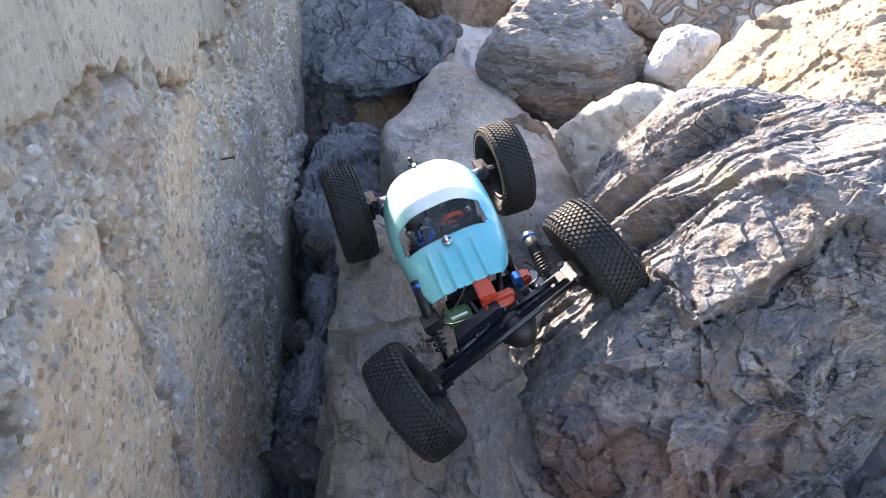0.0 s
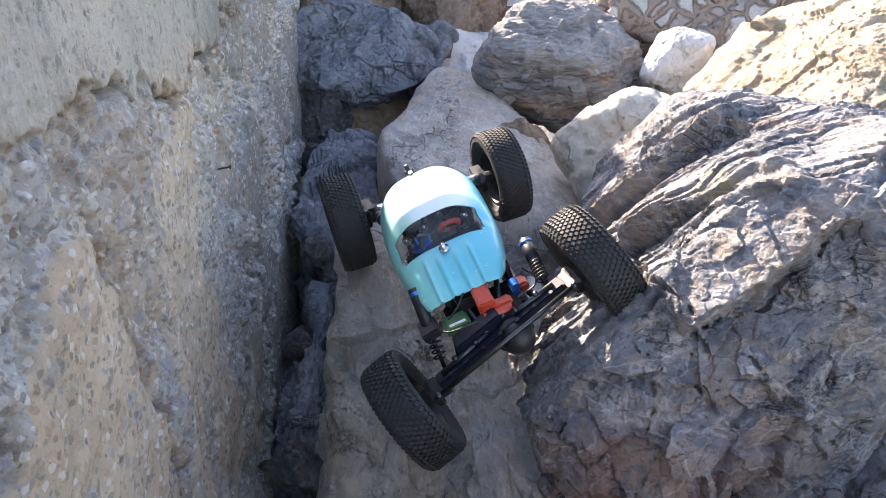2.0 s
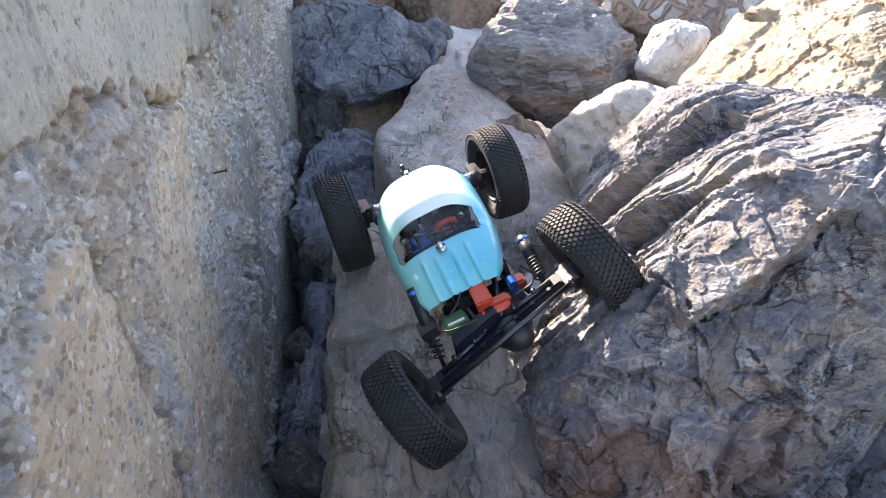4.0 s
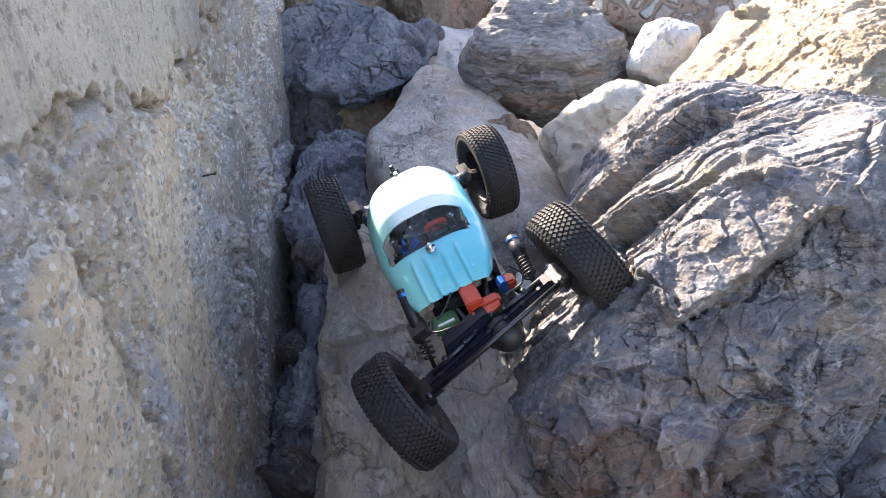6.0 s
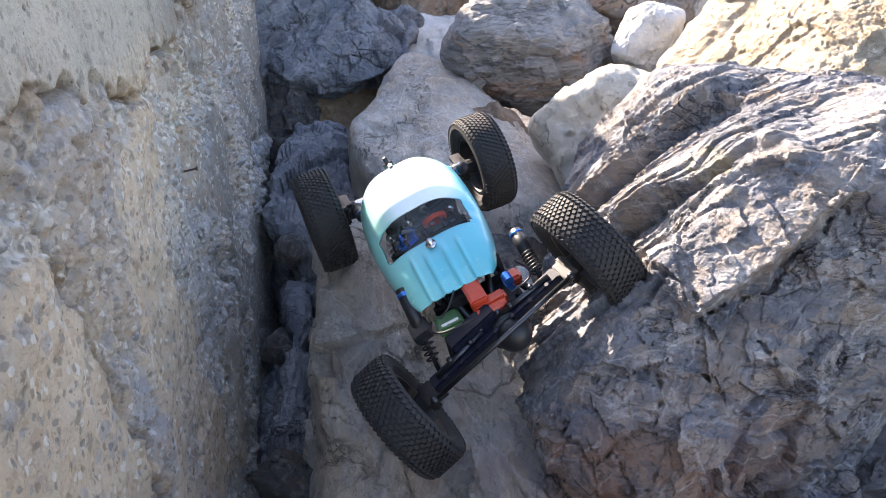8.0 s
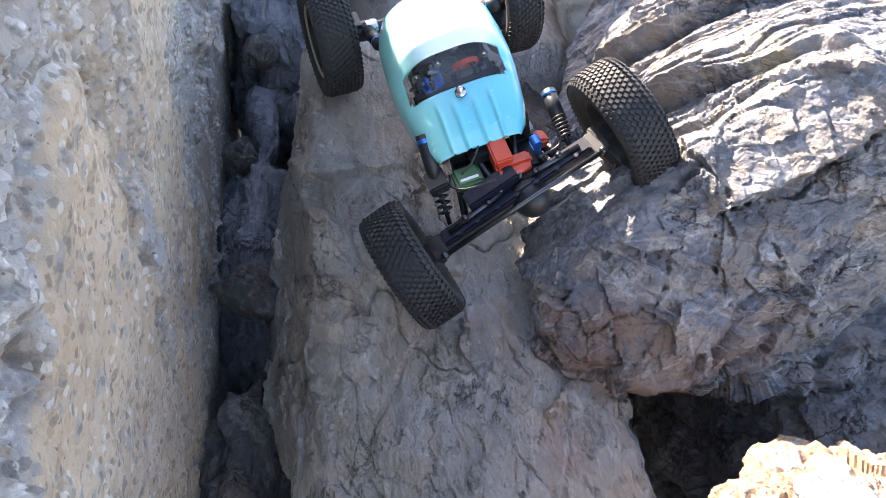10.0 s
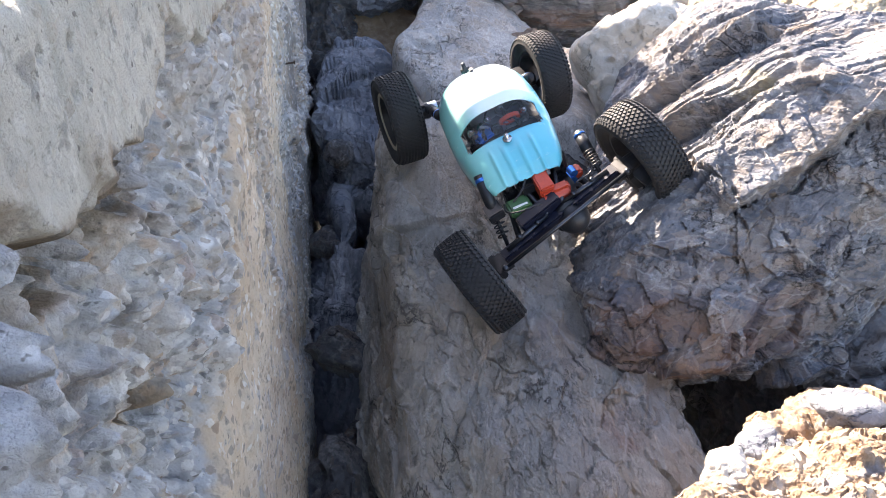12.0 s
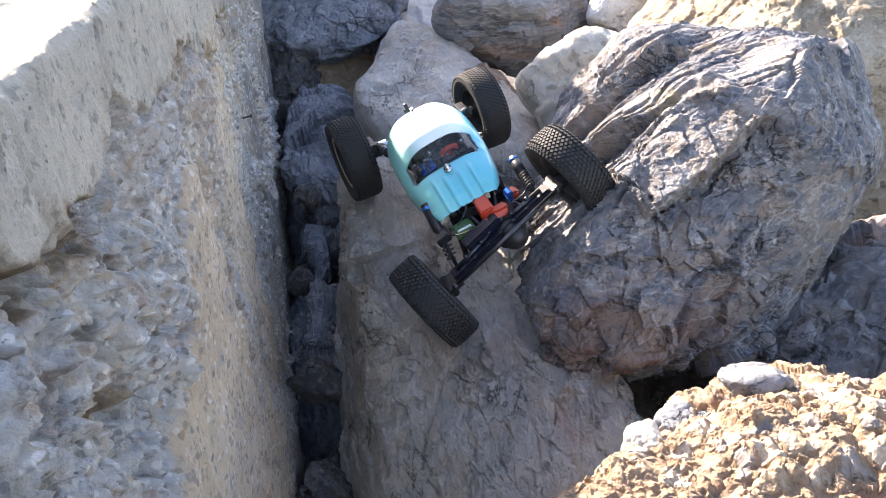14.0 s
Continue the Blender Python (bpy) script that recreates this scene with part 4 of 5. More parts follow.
    c = mixed(t, sums(t, "MULTIPLY", washed, between(t, cold, 0.5, 0.6, 0, 0.45)), c, (0.36, 0.39, 0.45))
    c = mixed(t, sums(t, "MULTIPLY", washed, between(t, cold, 0.38, 0.46, 0.4, 0)), c, (0.42, 0.34, 0.25))
    lump = node(t, "ShaderNodeTexVoronoi", {"Vector": pos, "Scale": 46})
    tone = node(t, "ShaderNodeSeparateColor", {0: lump.outputs["Color"]})
    core = sums(t, "MULTIPLY", between(t, sums(t, "ADD", lump.outputs["Distance"], between(t, fine, 0, 1, -0.25, 0.25)), 0.36, 0.46, 1, 0), between(t, z, 1.12, 1.16, 1.0, 0.25))
    c = mixed(t, sums(t, "MULTIPLY", core, between(t, tone.outputs[0], 0.78, 0.8, 0, 0.55)), c, (0.64, 0.63, 0.61))
    c = mixed(t, sums(t, "MULTIPLY", core, between(t, tone.outputs[1], 0.80, 0.82, 0, 0.55)), c, (0.31, 0.32, 0.35))
    c = mixed(t, sums(t, "MULTIPLY", core, between(t, tone.outputs[2], 0.84, 0.86, 0, 0.5)), c, (0.42, 0.28, 0.20))
    bits = node(t, "ShaderNodeTexVoronoi", {"Vector": pos, "Scale": 125})
    bit = node(t, "ShaderNodeSeparateColor", {0: bits.outputs["Color"]})
    body = sums(t, "MULTIPLY", between(t, sums(t, "ADD", bits.outputs["Distance"], between(t, grit, 0, 1, -0.2, 0.2)), 0.38, 0.5, 1, 0), between(t, z, 1.10, 1.17, 1.0, 0.35))
    c = mixed(t, sums(t, "MULTIPLY", body, between(t, bit.outputs[0], 0.72, 0.75, 0, 0.6)), c, (0.70, 0.69, 0.66))
    c = mixed(t, sums(t, "MULTIPLY", body, between(t, bit.outputs[1], 0.74, 0.77, 0, 0.6)), c, (0.17, 0.165, 0.16))
    c = mixed(t, sums(t, "MULTIPLY", body, between(t, bit.outputs[2], 0.80, 0.83, 0, 0.5)), c, (0.36, 0.25, 0.17))
    patch = noise_at(t, pos, 55, 3, 0.6, 0.3)
    c = mixed(t, between(t, patch, 0.58, 0.66, 0, 0.5), c, (0.15, 0.145, 0.14))
    dots = noise_at(t, pos, 210, 2, 0.5)
    c = mixed(t, between(t, dots, 0.68, 0.74, 0, 0.7), c, (0.12, 0.11, 0.10))
    t.links.new(c, b.inputs["Base Color"])
    b.inputs["Roughness"].default_value = 0.92
    b.inputs["Specular IOR Level"].default_value = 0.25
    n = bumped(t, b, fine, 0.008, 0.9)
    bumped(t, b, grit, 0.0012, 0.7, n)
    return m


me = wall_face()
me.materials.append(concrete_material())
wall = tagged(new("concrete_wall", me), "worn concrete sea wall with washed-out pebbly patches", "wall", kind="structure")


# unseen block added past the wall's end to shade the boulders behind the car
hw = bmesh.new()
bmesh.ops.create_cube(hw, size=1, matrix=Matrix.Translation((-0.97, 3.35, 0.875)) @ Matrix.Diagonal((1.5, 2.09, 1.75, 1)))
shade_wall = part("shade_block", hw, me.materials[0])
tagged(shade_wall, "unseen concrete block added to shade the boulders behind the car", "wall", kind="structure")


# ---- small mesh makers ----
def turned(bm, profile, segments=32, m=Matrix()):
    """A ring-shaped body turned round the x axis from (x, radius) pairs, closed on itself."""
    rings = []
    for k in range(segments):
        a = 2 * math.pi * k / segments
        rings.append([bm.verts.new(m @ Vector((x, r * math.cos(a), r * math.sin(a)))) for x, r in profile])
    for k in range(segments):
        one, two = rings[k], rings[(k + 1) % segments]
        for i in range(len(profile)):
            j = (i + 1) % len(profile)
            bm.faces.new((one[i], one[j], two[j], two[i]))
    return bm


def rod(bm, a, b, radius, segments=12, end=None):
    """A round bar from a to b; end: its radius at b."""
    a, b = Vector(a), Vector(b)
    m = Matrix.Translation((a + b) / 2) @ (b - a).to_track_quat("Z", "Y").to_matrix().to_4x4()
    bmesh.ops.create_cone(bm, cap_ends=True, segments=segments, radius1=radius, radius2=end or radius, depth=(b - a).length, matrix=m)
    return bm


def block(bm, size, m=Matrix(), bevel=0.0015):
    made = bmesh.ops.create_cube(bm, size=1, matrix=m @ Matrix.Diagonal((*size, 1)))["verts"]
    if bevel:
        edges = list({e for v in made for e in v.link_edges})
        bmesh.ops.bevel(bm, geom=edges, offset=bevel, segments=2, affect="EDGES")
    return bm


def tube(name, points, radius, material, parent, label=""):
    cu = bpy.data.curves.new(name, "CURVE")
    cu.dimensions, cu.bevel_depth, cu.bevel_resolution, cu.resolution_u = "3D", radius, 3, 8
    sp = cu.splines.new("BEZIER")
    sp.bezier_points.add(len(points) - 1)
    for bp, co in zip(sp.bezier_points, points):
        bp.co, bp.handle_left_type, bp.handle_right_type = co, "AUTO", "AUTO"
    tmp = bpy.data.objects.new(name, cu)
    me = bpy.data.meshes.new_from_object(tmp)
    bpy.data.objects.remove(tmp)
    me.name = name
    me.materials.append(material)
    ob = new(name, me)
    ob.parent = parent
    return tagged(ob, label)


# ---- nail and scrap ----
RUST = plain("rusty_iron", (0.07, 0.045, 0.035), 0.8, 0.4, 0.0005, 900)
nail = bmesh.new()
rod(nail, (0, 0, 0), (0.030, 0.002, 0.004), 0.0014, 8)
rod(nail, (0.029, 0.002, 0.004), (0.031, 0.002, 0.004), 0.0028, 8)
nail = part("nail", nail, RUST)
nail.location = (-0.217, 0.936, 0.982)
tagged(nail, "rusty nail sticking out of the concrete wall", "nail")


# ---- toy car ----
RUBBER = plain("black_rubber", (0.018, 0.018, 0.019), 0.75, 0, 0.0004, 500)
BLACK = plain("black_plastic", (0.012, 0.013, 0.016), 0.42, 0, 0.0002, 300, 0, 0.35)
NAVY = plain("dark_navy_plastic", (0.007, 0.009, 0.020), 0.4, 0, 0.0, 300, 0, 0.2)
STEEL = plain("worn_steel", (0.30, 0.31, 0.33), 0.38, 1.0)
GUNMETAL = plain("dark_gunmetal", (0.06, 0.065, 0.075), 0.35, 0.9)
CHROME = plain("polished_steel", (0.62, 0.63, 0.65), 0.22, 1.0)
GREY = plain("dark_grey_plastic", (0.06, 0.06, 0.065), 0.5)
TRAY = plain("grey_plastic_tray", (0.32, 0.31, 0.30), 0.45)
RED = plain("red_orange_plastic", (0.50, 0.055, 0.022), 0.4, 0, 0.0, 200)
BLUE = plain("anodised_blue_metal", (0.03, 0.16, 0.50), 0.28, 0.8)
GREEN = plain("green_shrink_wrap", (0.05, 0.13, 0.05), 0.45)
def shell_paint():
    """Turquoise pearl paint, with the sun's glare on the roof painted in as a pale tone."""
    m, t, b = graph("turquoise_pearl_sunlit_roof")
    pos = node(t, "ShaderNodeTexCoord").outputs["Object"]
    ax = node(t, "ShaderNodeSeparateXYZ", {0: pos})
    roof_glare = between(t, sums(t, "ADD", ax.outputs["Z"], between(t, noise_at(t, pos, 30, 3), 0, 1, -0.01, 0.01)), 0.080, 0.112)
    c = mixed(t, roof_glare, (0.065, 0.44, 0.54), (0.66, 0.75, 0.77))
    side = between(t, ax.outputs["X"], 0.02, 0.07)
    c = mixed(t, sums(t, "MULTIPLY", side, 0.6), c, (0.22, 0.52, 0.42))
    scuff = noise_at(t, node(t, "ShaderNodeMapping", {"Vector": pos, "Scale": (1, 5, 1), "Rotation": (0, 0, 0.6)}).outputs[0], 90, 5, 0.7)
    c = mixed(t, between(t, scuff, 0.64, 0.7, 0, 0.5), c, (0.75, 0.80, 0.80))
    t.links.new(c, b.inputs["Base Color"])
    b.inputs["Roughness"].default_value, b.inputs["Coat Weight"].default_value, b.inputs["Coat Roughness"].default_value = 0.3, 0.7, 0.12
    return m


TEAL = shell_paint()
WHITE = plain("white_plastic", (0.7, 0.7, 0.7), 0.4)
BRONZE = plain("tan_bead_ring", (0.30, 0.26, 0.19), 0.6)


def glass_material():
    m, t, b = graph("clear_plastic_glass")
    out = t.nodes["Material Output"]
    clear = node(t, "ShaderNodeBsdfTransparent", {"Color": (0.93, 0.94, 0.95, 1)}).outputs[0]
    shine = node(t, "ShaderNodeBsdfGlossy", {"Roughness": 0.06}).outputs[0]
    f = node(t, "ShaderNodeFresnel", {"IOR": 1.5}).outputs[0]
    mix = node(t, "ShaderNodeMixShader", {0: f, 1: clear, 2: shine}).outputs[0]
    t.links.new(mix, out.inputs["Surface"])
    return m


GLASS = glass_material()
FRONT_L, FRONT_R = Vector((0.040, 0.640, 0.790)), Vector((0.252, 0.690, 0.940))
REAR_L, REAR_R = Vector((-0.034, 0.945, 0.892)), Vector((0.200, 0.990, 0.940))
front_mid, rear_mid = (FRONT_L + FRONT_R) / 2, (REAR_L + REAR_R) / 2
ahead = (front_mid - rear_mid).normalized()
right = -((FRONT_R - FRONT_L).normalized() * 0.7 + (REAR_R - REAR_L).normalized() * 1.3)
right = (right - ahead * right.dot(ahead)).normalized()
above = right.cross(ahead)
CAR = Matrix((right, ahead, above)).transposed().to_4x4()
CAR.translation = (front_mid + rear_mid) / 2
car = tagged(new("toy_car"), "turquoise remote-control rock crawler car straddling two boulders", "toy car")
car.matrix_world = CAR
HOME = CAR.inverted()
HALF = (front_mid - rear_mid).length / 2


def axle_frame(left, right_):
    """The frame of an axle in the car: x along the axle to the car's right, y ahead."""
    a = HOME @ left - HOME @ right_
    x = a.normalized()
    y = (Vector((0, 1, 0)) - x * x.y).normalized()
    m = Matrix((x, y, x.cross(y))).transposed().to_4x4()
    m.translation = (HOME @ left + HOME @ right_) / 2
    return m, a.length / 2


def tyre_mesh():
    bm = bmesh.new()
    half = [(0.012, 0.043), (0.018, 0.0455), (0.0228, 0.0515), (0.0245, 0.0585), (0.0237, 0.064), (0.0194, 0.0675), (0.0103, 0.0683)]
    prof = half + [(0.0, 0.0686)] + [(-x, r) for x, r in reversed(half)]
    turned(bm, prof, 56)
    rows = [(-0.0220 + 0.00489 * k) for k in range(10)]
    for n, x in enumerate(rows):
        r = float(np.interp(abs(x), (0, 0.0103, 0.0194, 0.0237), (0.0686, 0.0683, 0.0675, 0.064)))
        for k in range(64):
            a = 2 * math.pi * (k + 0.5 * (n % 2)) / 64
            m = Matrix.Rotation(a, 4, "X") @ Matrix.Translation((x, 0, r + 0.0004)) @ Matrix.Rotation(0.9 * (x / 0.0245) * (abs(x) > 0.015), 4, "Y") @ Matrix.Rotation(0.5, 4, "Z")
            bmesh.ops.create_cube(bm, size=1, matrix=m @ Matrix.Diagonal((0.0034, 0.0038, 0.0034, 1)))
    me = bpy.data.meshes.new("tyre")
    bm.to_mesh(me)
    bm.free()
    me.materials.append(RUBBER)
    return me


def wheel_mesh():
    bm = bmesh.new()
    turned(bm, [(-0.020, 0.051), (-0.020, 0.046), (-0.008, 0.043), (0.008, 0.043), (0.018, 0.046), (0.021, 0.047), (0.021, 0.052), (0.016, 0.0535), (-0.016, 0.0535)], 40)
    turned(bm, [(0.006, 0.003), (0.006, 0.011), (0.014, 0.011), (0.016, 0.008), (0.016, 0.003)], 16)
    for k in range(6):
        m = Matrix.Rotation(k * math.pi / 3, 4, "X")
        block(bm, (0.005, 0.012, 0.036), m @ Matrix.Translation((0.009, 0, 0.027)), 0.001)
    for k in range(12):
        m = Matrix.Rotation((k + 0.5) * math.pi / 6, 4, "X") @ Matrix.Translation((0.0215, 0, 0.0495)) @ Matrix.Rotation(math.pi / 2, 4, "Y")
        bmesh.ops.create_cone(bm, cap_ends=True, segments=6, radius1=0.0016, radius2=0.0016, depth=0.002, matrix=m)
    bmesh.ops.scale(bm, vec=(0.86, 0.86, 0.86), verts=bm.verts)
    me = bpy.data.meshes.new("wheel")
    bmesh.ops.recalc_face_normals(bm, faces=bm.faces)
    bm.to_mesh(me)
    bm.free()
    me.materials.append(BLACK)
    return me


TYRE, WHEEL = tyre_mesh(), wheel_mesh()


def ring_mesh():
    bm = bmesh.new()
    turned(bm, [(0.0215, 0.046), (0.0235, 0.047), (0.0235, 0.0525), (0.0215, 0.0535)], 40)
    bmesh.ops.scale(bm, vec=(0.86, 0.86, 0.86), verts=bm.verts)
    me = bpy.data.meshes.new("bead_ring")
    bmesh.ops.recalc_face_normals(bm, faces=bm.faces)
    bm.to_mesh(me)
    bm.free()
    me.materials.append(BRONZE)
    return me


RING = ring_mesh()
for left, right_, is_front in ((FRONT_R, FRONT_L, True), (REAR_R, REAR_L, False)):
    # right_ is the wheel on the car's right side, seen at the picture's other side
    m, half = axle_frame(right_, left)
    for side in (1, -1):
        w = new("wheel", WHEEL)
        w.parent = car
        w.matrix_basis = m @ Matrix.Translation((side * half, 0, 0)) @ Matrix.Rotation(0 if side > 0 else math.pi, 4, "Z") @ Matrix.Rotation(0.4 * side + is_front, 4, "X")
        tagged(w, "dark six-spoke beadlock wheel")
        ty = new("tyre", TYRE)
        ty.parent = w
        tagged(ty, "black knobbly rubber tyre")
        ri = new("bead_ring", RING)
        ri.parent = w
        tagged(ri, "tan bead ring")
    ax = bmesh.new()
    rod(ax, m @ Vector((-half + 0.022, 0, 0)), m @ Vector((half - 0.022, 0, 0)), 0.0095, 14)
    for side in (1, -1):
        rod(ax, m @ Vector((side * (half - 0.048), 0, 0)), m @ Vector((side * (half - 0.012), 0, 0)), 0.013, 12, 0.011)
        block(ax, (0.010, 0.024, 0.030), m @ Matrix.Translation((side * (half - 0.030), 0, 0)), 0.002)
        block(ax, (0.016, 0.030, 0.006), m @ Matrix.Translation((side * (half - 0.034), 0.008 if is_front else -0.008, 0.012)), 0.001)
    axle = part("axle", ax, BLACK, car, "black axle housing", False)
    dm = bmesh.new()
    bmesh.ops.create_uvsphere(dm, u_segments=20, v_segments=12, radius=0.021, matrix=m @ Matrix.Translation((-0.012, 0.010 if is_front else -0.006, -0.002)) @ Matrix.Diagonal((1.0, 1.1, 1.0, 1)))
    turned(dm, [(-0.004, 0.008), (-0.004, 0.024), (0.004, 0.024), (0.004, 0.008)], 20, m @ Matrix.Translation((-0.012, 0.004, -0.002)) @ Matrix.Rotation(math.pi / 2, 4, "Z"))
    part("diff_cover", dm, BLACK, axle, "rounded black differential cover", True)
    if is_front:
        tr = bmesh.new()
        block(tr, (2 * half - 0.085, 0.018, 0.010), m @ Matrix.Translation((0.0, 0.004, 0.013)), 0.002)
        block(tr, (0.060, 0.020, 0.020), m @ Matrix.Translation((0.018, -0.010, 0.022)), 0.002)
        for k in range(7):
            rod(tr, m @ Vector((-0.072 + 0.024 * k, 0.012, 0.017)), m @ Vector((-0.072 + 0.024 * k, 0.012, 0.021)), 0.0025, 8)
        part("axle_truss", tr, NAVY, axle, "dark navy anodised truss plate")
        sl = bmesh.new()
        rod(sl, m @ Vector((-half + 0.036, 0.024, 0.018)), m @ Vector((half - 0.036, 0.024, 0.018)), 0.0026, 12)
        for side in (1, -1):
            bmesh.ops.create_uvsphere(sl, u_segments=12, v_segments=8, radius=0.0045, matrix=m @ Matrix.Translation((side * (half - 0.036), 0.024, 0.018)))
        part("steering_link", sl, GUNMETAL, axle, "dark metal steering link", True)
    else:
        for side in (1, -1):
            hb = bmesh.new()
            rod(hb, m @ Vector((side * (half - 0.062), 0.0, 0.0)), m @ Vector((side * (half - 0.034), 0.0, 0.0)), 0.0118, 16)
            part("axle_sleeve", hb, CHROME if side > 0 else BLUE, axle, "shiny anodised metal sleeve")
    # links and shock absorbers
    sgn = 1 if is_front else -1
    for side in (1, -1):
        lk = bmesh.new()
        rod(lk, m @ Vector((side * 0.062, -sgn * 0.006, -0.010)), (side * 0.036, sgn * 0.045, -0.004), 0.0042, 10)
        part("link", lk, BLACK, car, "black suspension link", True)
        foot, head = m @ Vector((side * 0.075, -sgn * 0.010, 0.010)), Vector((side * 0.072, sgn * (HALF - 0.080), 0.050))
        sh = bmesh.new()
        rod(sh, foot, head, 0.0026, 10)
        rod(sh, foot.lerp(head, 0.45), head, 0.0078, 14)
        sh = part("shock", sh, BLACK, car, "black oil shock absorber", True)
        cp = bmesh.new()
        rod(cp, foot.lerp(head, 0.90), foot.lerp(head, 0.95), 0.0082, 14)
        part("cap", cp, BLUE, sh, "blue anodised cap", True)
        path = []
        d = (head - foot)
        u = d.orthogonal().normalized()
        v = d.normalized().cross(u)
        for k in range(49):
            a = k * math.pi / 4
            path.append(foot + d * (0.12 + 0.40 * k / 48) + (u * math.cos(a) + v * math.sin(a)) * 0.0072)
        tube("spring", path, 0.0011, BLACK, sh)

# chassis
for side in (1, -1):
    ra = bmesh.new()
    block(ra, (0.005, 0.20, 0.026), Matrix.Translation((side * 0.036, 0.0, 0.012)), 0.001)
    block(ra, (0.005, 0.05, 0.034), Matrix.Translation((side * 0.040, HALF - 0.085, 0.022)) @ Matrix.Rotation(0.25, 4, "X"), 0.001)
    block(ra, (0.005, 0.05, 0.034), Matrix.Translation((side * 0.040, -HALF + 0.085, 0.022)) @ Matrix.Rotation(-0.25, 4, "X"), 0.001)
    part("chassis_rail", ra, BLACK, car, "black chassis side plate")
sk = bmesh.new()
block(sk, (0.072, 0.11, 0.004), Matrix.Translation((0, 0, -0.003)), 0.001)
block(sk, (0.060, 0.05, 0.030), Matrix.Translation((0, -0.02, 0.016)), 0.003)
part("skid_plate", sk, BLACK, car, "black skid plate with gearbox")
sv = bmesh.new()
F0 = HALF - 0.044
block(sv, (0.020, 0.040, 0.020), Matrix.Translation((0.004, F0 + 0.004, 0.036)) @ Matrix.Rotation(-0.25, 4, "X"), 0.002)
block(sv, (0.040, 0.016, 0.018), Matrix.Translation((-0.006, F0 + 0.022, 0.024)), 0.003)
rod(sv, (0.012, F0 + 0.030, 0.024), (-0.022, F0 + 0.030, 0.024), 0.007, 16)
part("servo_mount", sv, RED, car, "red-orange motor mount")
bl = bmesh.new()
block(bl, (0.006, 0.016, 0.018), Matrix.Translation((-0.034, F0 + 0.018, 0.034)) @ Matrix.Rotation(0.4, 4, "Y"), 0.002)
rod(bl, (-0.034, F0 + 0.012, 0.043), (-0.034, F0 + 0.024, 0.043), 0.0055, 14)
part("servo_arm", bl, BLUE, car, "blue anodised servo arm")
r2 = bmesh.new()
block(r2, (0.014, 0.018, 0.014), Matrix.Translation((-0.046, F0 + 0.002, 0.024)), 0.003)
part("motor", r2, RED, car, "red motor can")
fb = bmesh.new()
block(fb, (0.094, 0.040, 0.014), Matrix.Translation((0.0, F0 + 0.004, 0.004)), 0.003)
block(fb, (0.030, 0.024, 0.018), Matrix.Translation((0.018, F0 - 0.006, 0.030)), 0.003)
for k in range(5):
    rod(fb, (-0.040 + 0.02 * k, F0 + 0.018, 0.010), (-0.040 + 0.02 * k, F0 + 0.018, 0.016), 0.003, 8)
part("front_brace", fb, BLACK, car, "black front chassis brace")
gb = bmesh.new()
block(gb, (0.030, 0.026, 0.014), Matrix.Translation((0.042, F0 + 0.014, 0.018)), 0.003)
bt = part("battery", gb, GREEN, car, "green shrink-wrapped battery pack")
lb = bmesh.new()
block(lb, (0.020, 0.003, 0.002), Matrix.Translation((0.042, F0 + 0.020, 0.0255)), 0.0004)
part("sticker", lb, WHITE, bt, "white battery sticker")
bx = bmesh.new()
block(bx, (0.022, 0.026, 0.014), Matrix.Translation((0.074, F0 + 0.006, 0.020)) @ Matrix.Rotation(0.2, 4, "Y"), 0.002)
block(bx, (0.10, 0.010, 0.012), Matrix.Translation((0.0, F0 - 0.016, 0.012)), 0.002)
part("receiver_box", bx, BLACK, car, "black receiver box")
for k, (pts, mat, what) in enumerate((
    (((0.050, F0 + 0.02, 0.036), (0.034, F0 + 0.014, 0.044), (0.012, F0 - 0.02, 0.044)), BLACK, "black wire"),
    (((-0.05, F0 + 0.01, 0.054), (-0.058, F0 + 0.026, 0.044), (-0.03, F0 + 0.036, 0.040)), BLACK, "black wire"),
    (((0.060, F0 + 0.01, 0.028), (0.062, F0 + 0.034, 0.036), (0.02, F0 + 0.040, 0.034)), BLACK, "black wire"))):
    tube("wire", pts, 0.0012, mat, car, what)


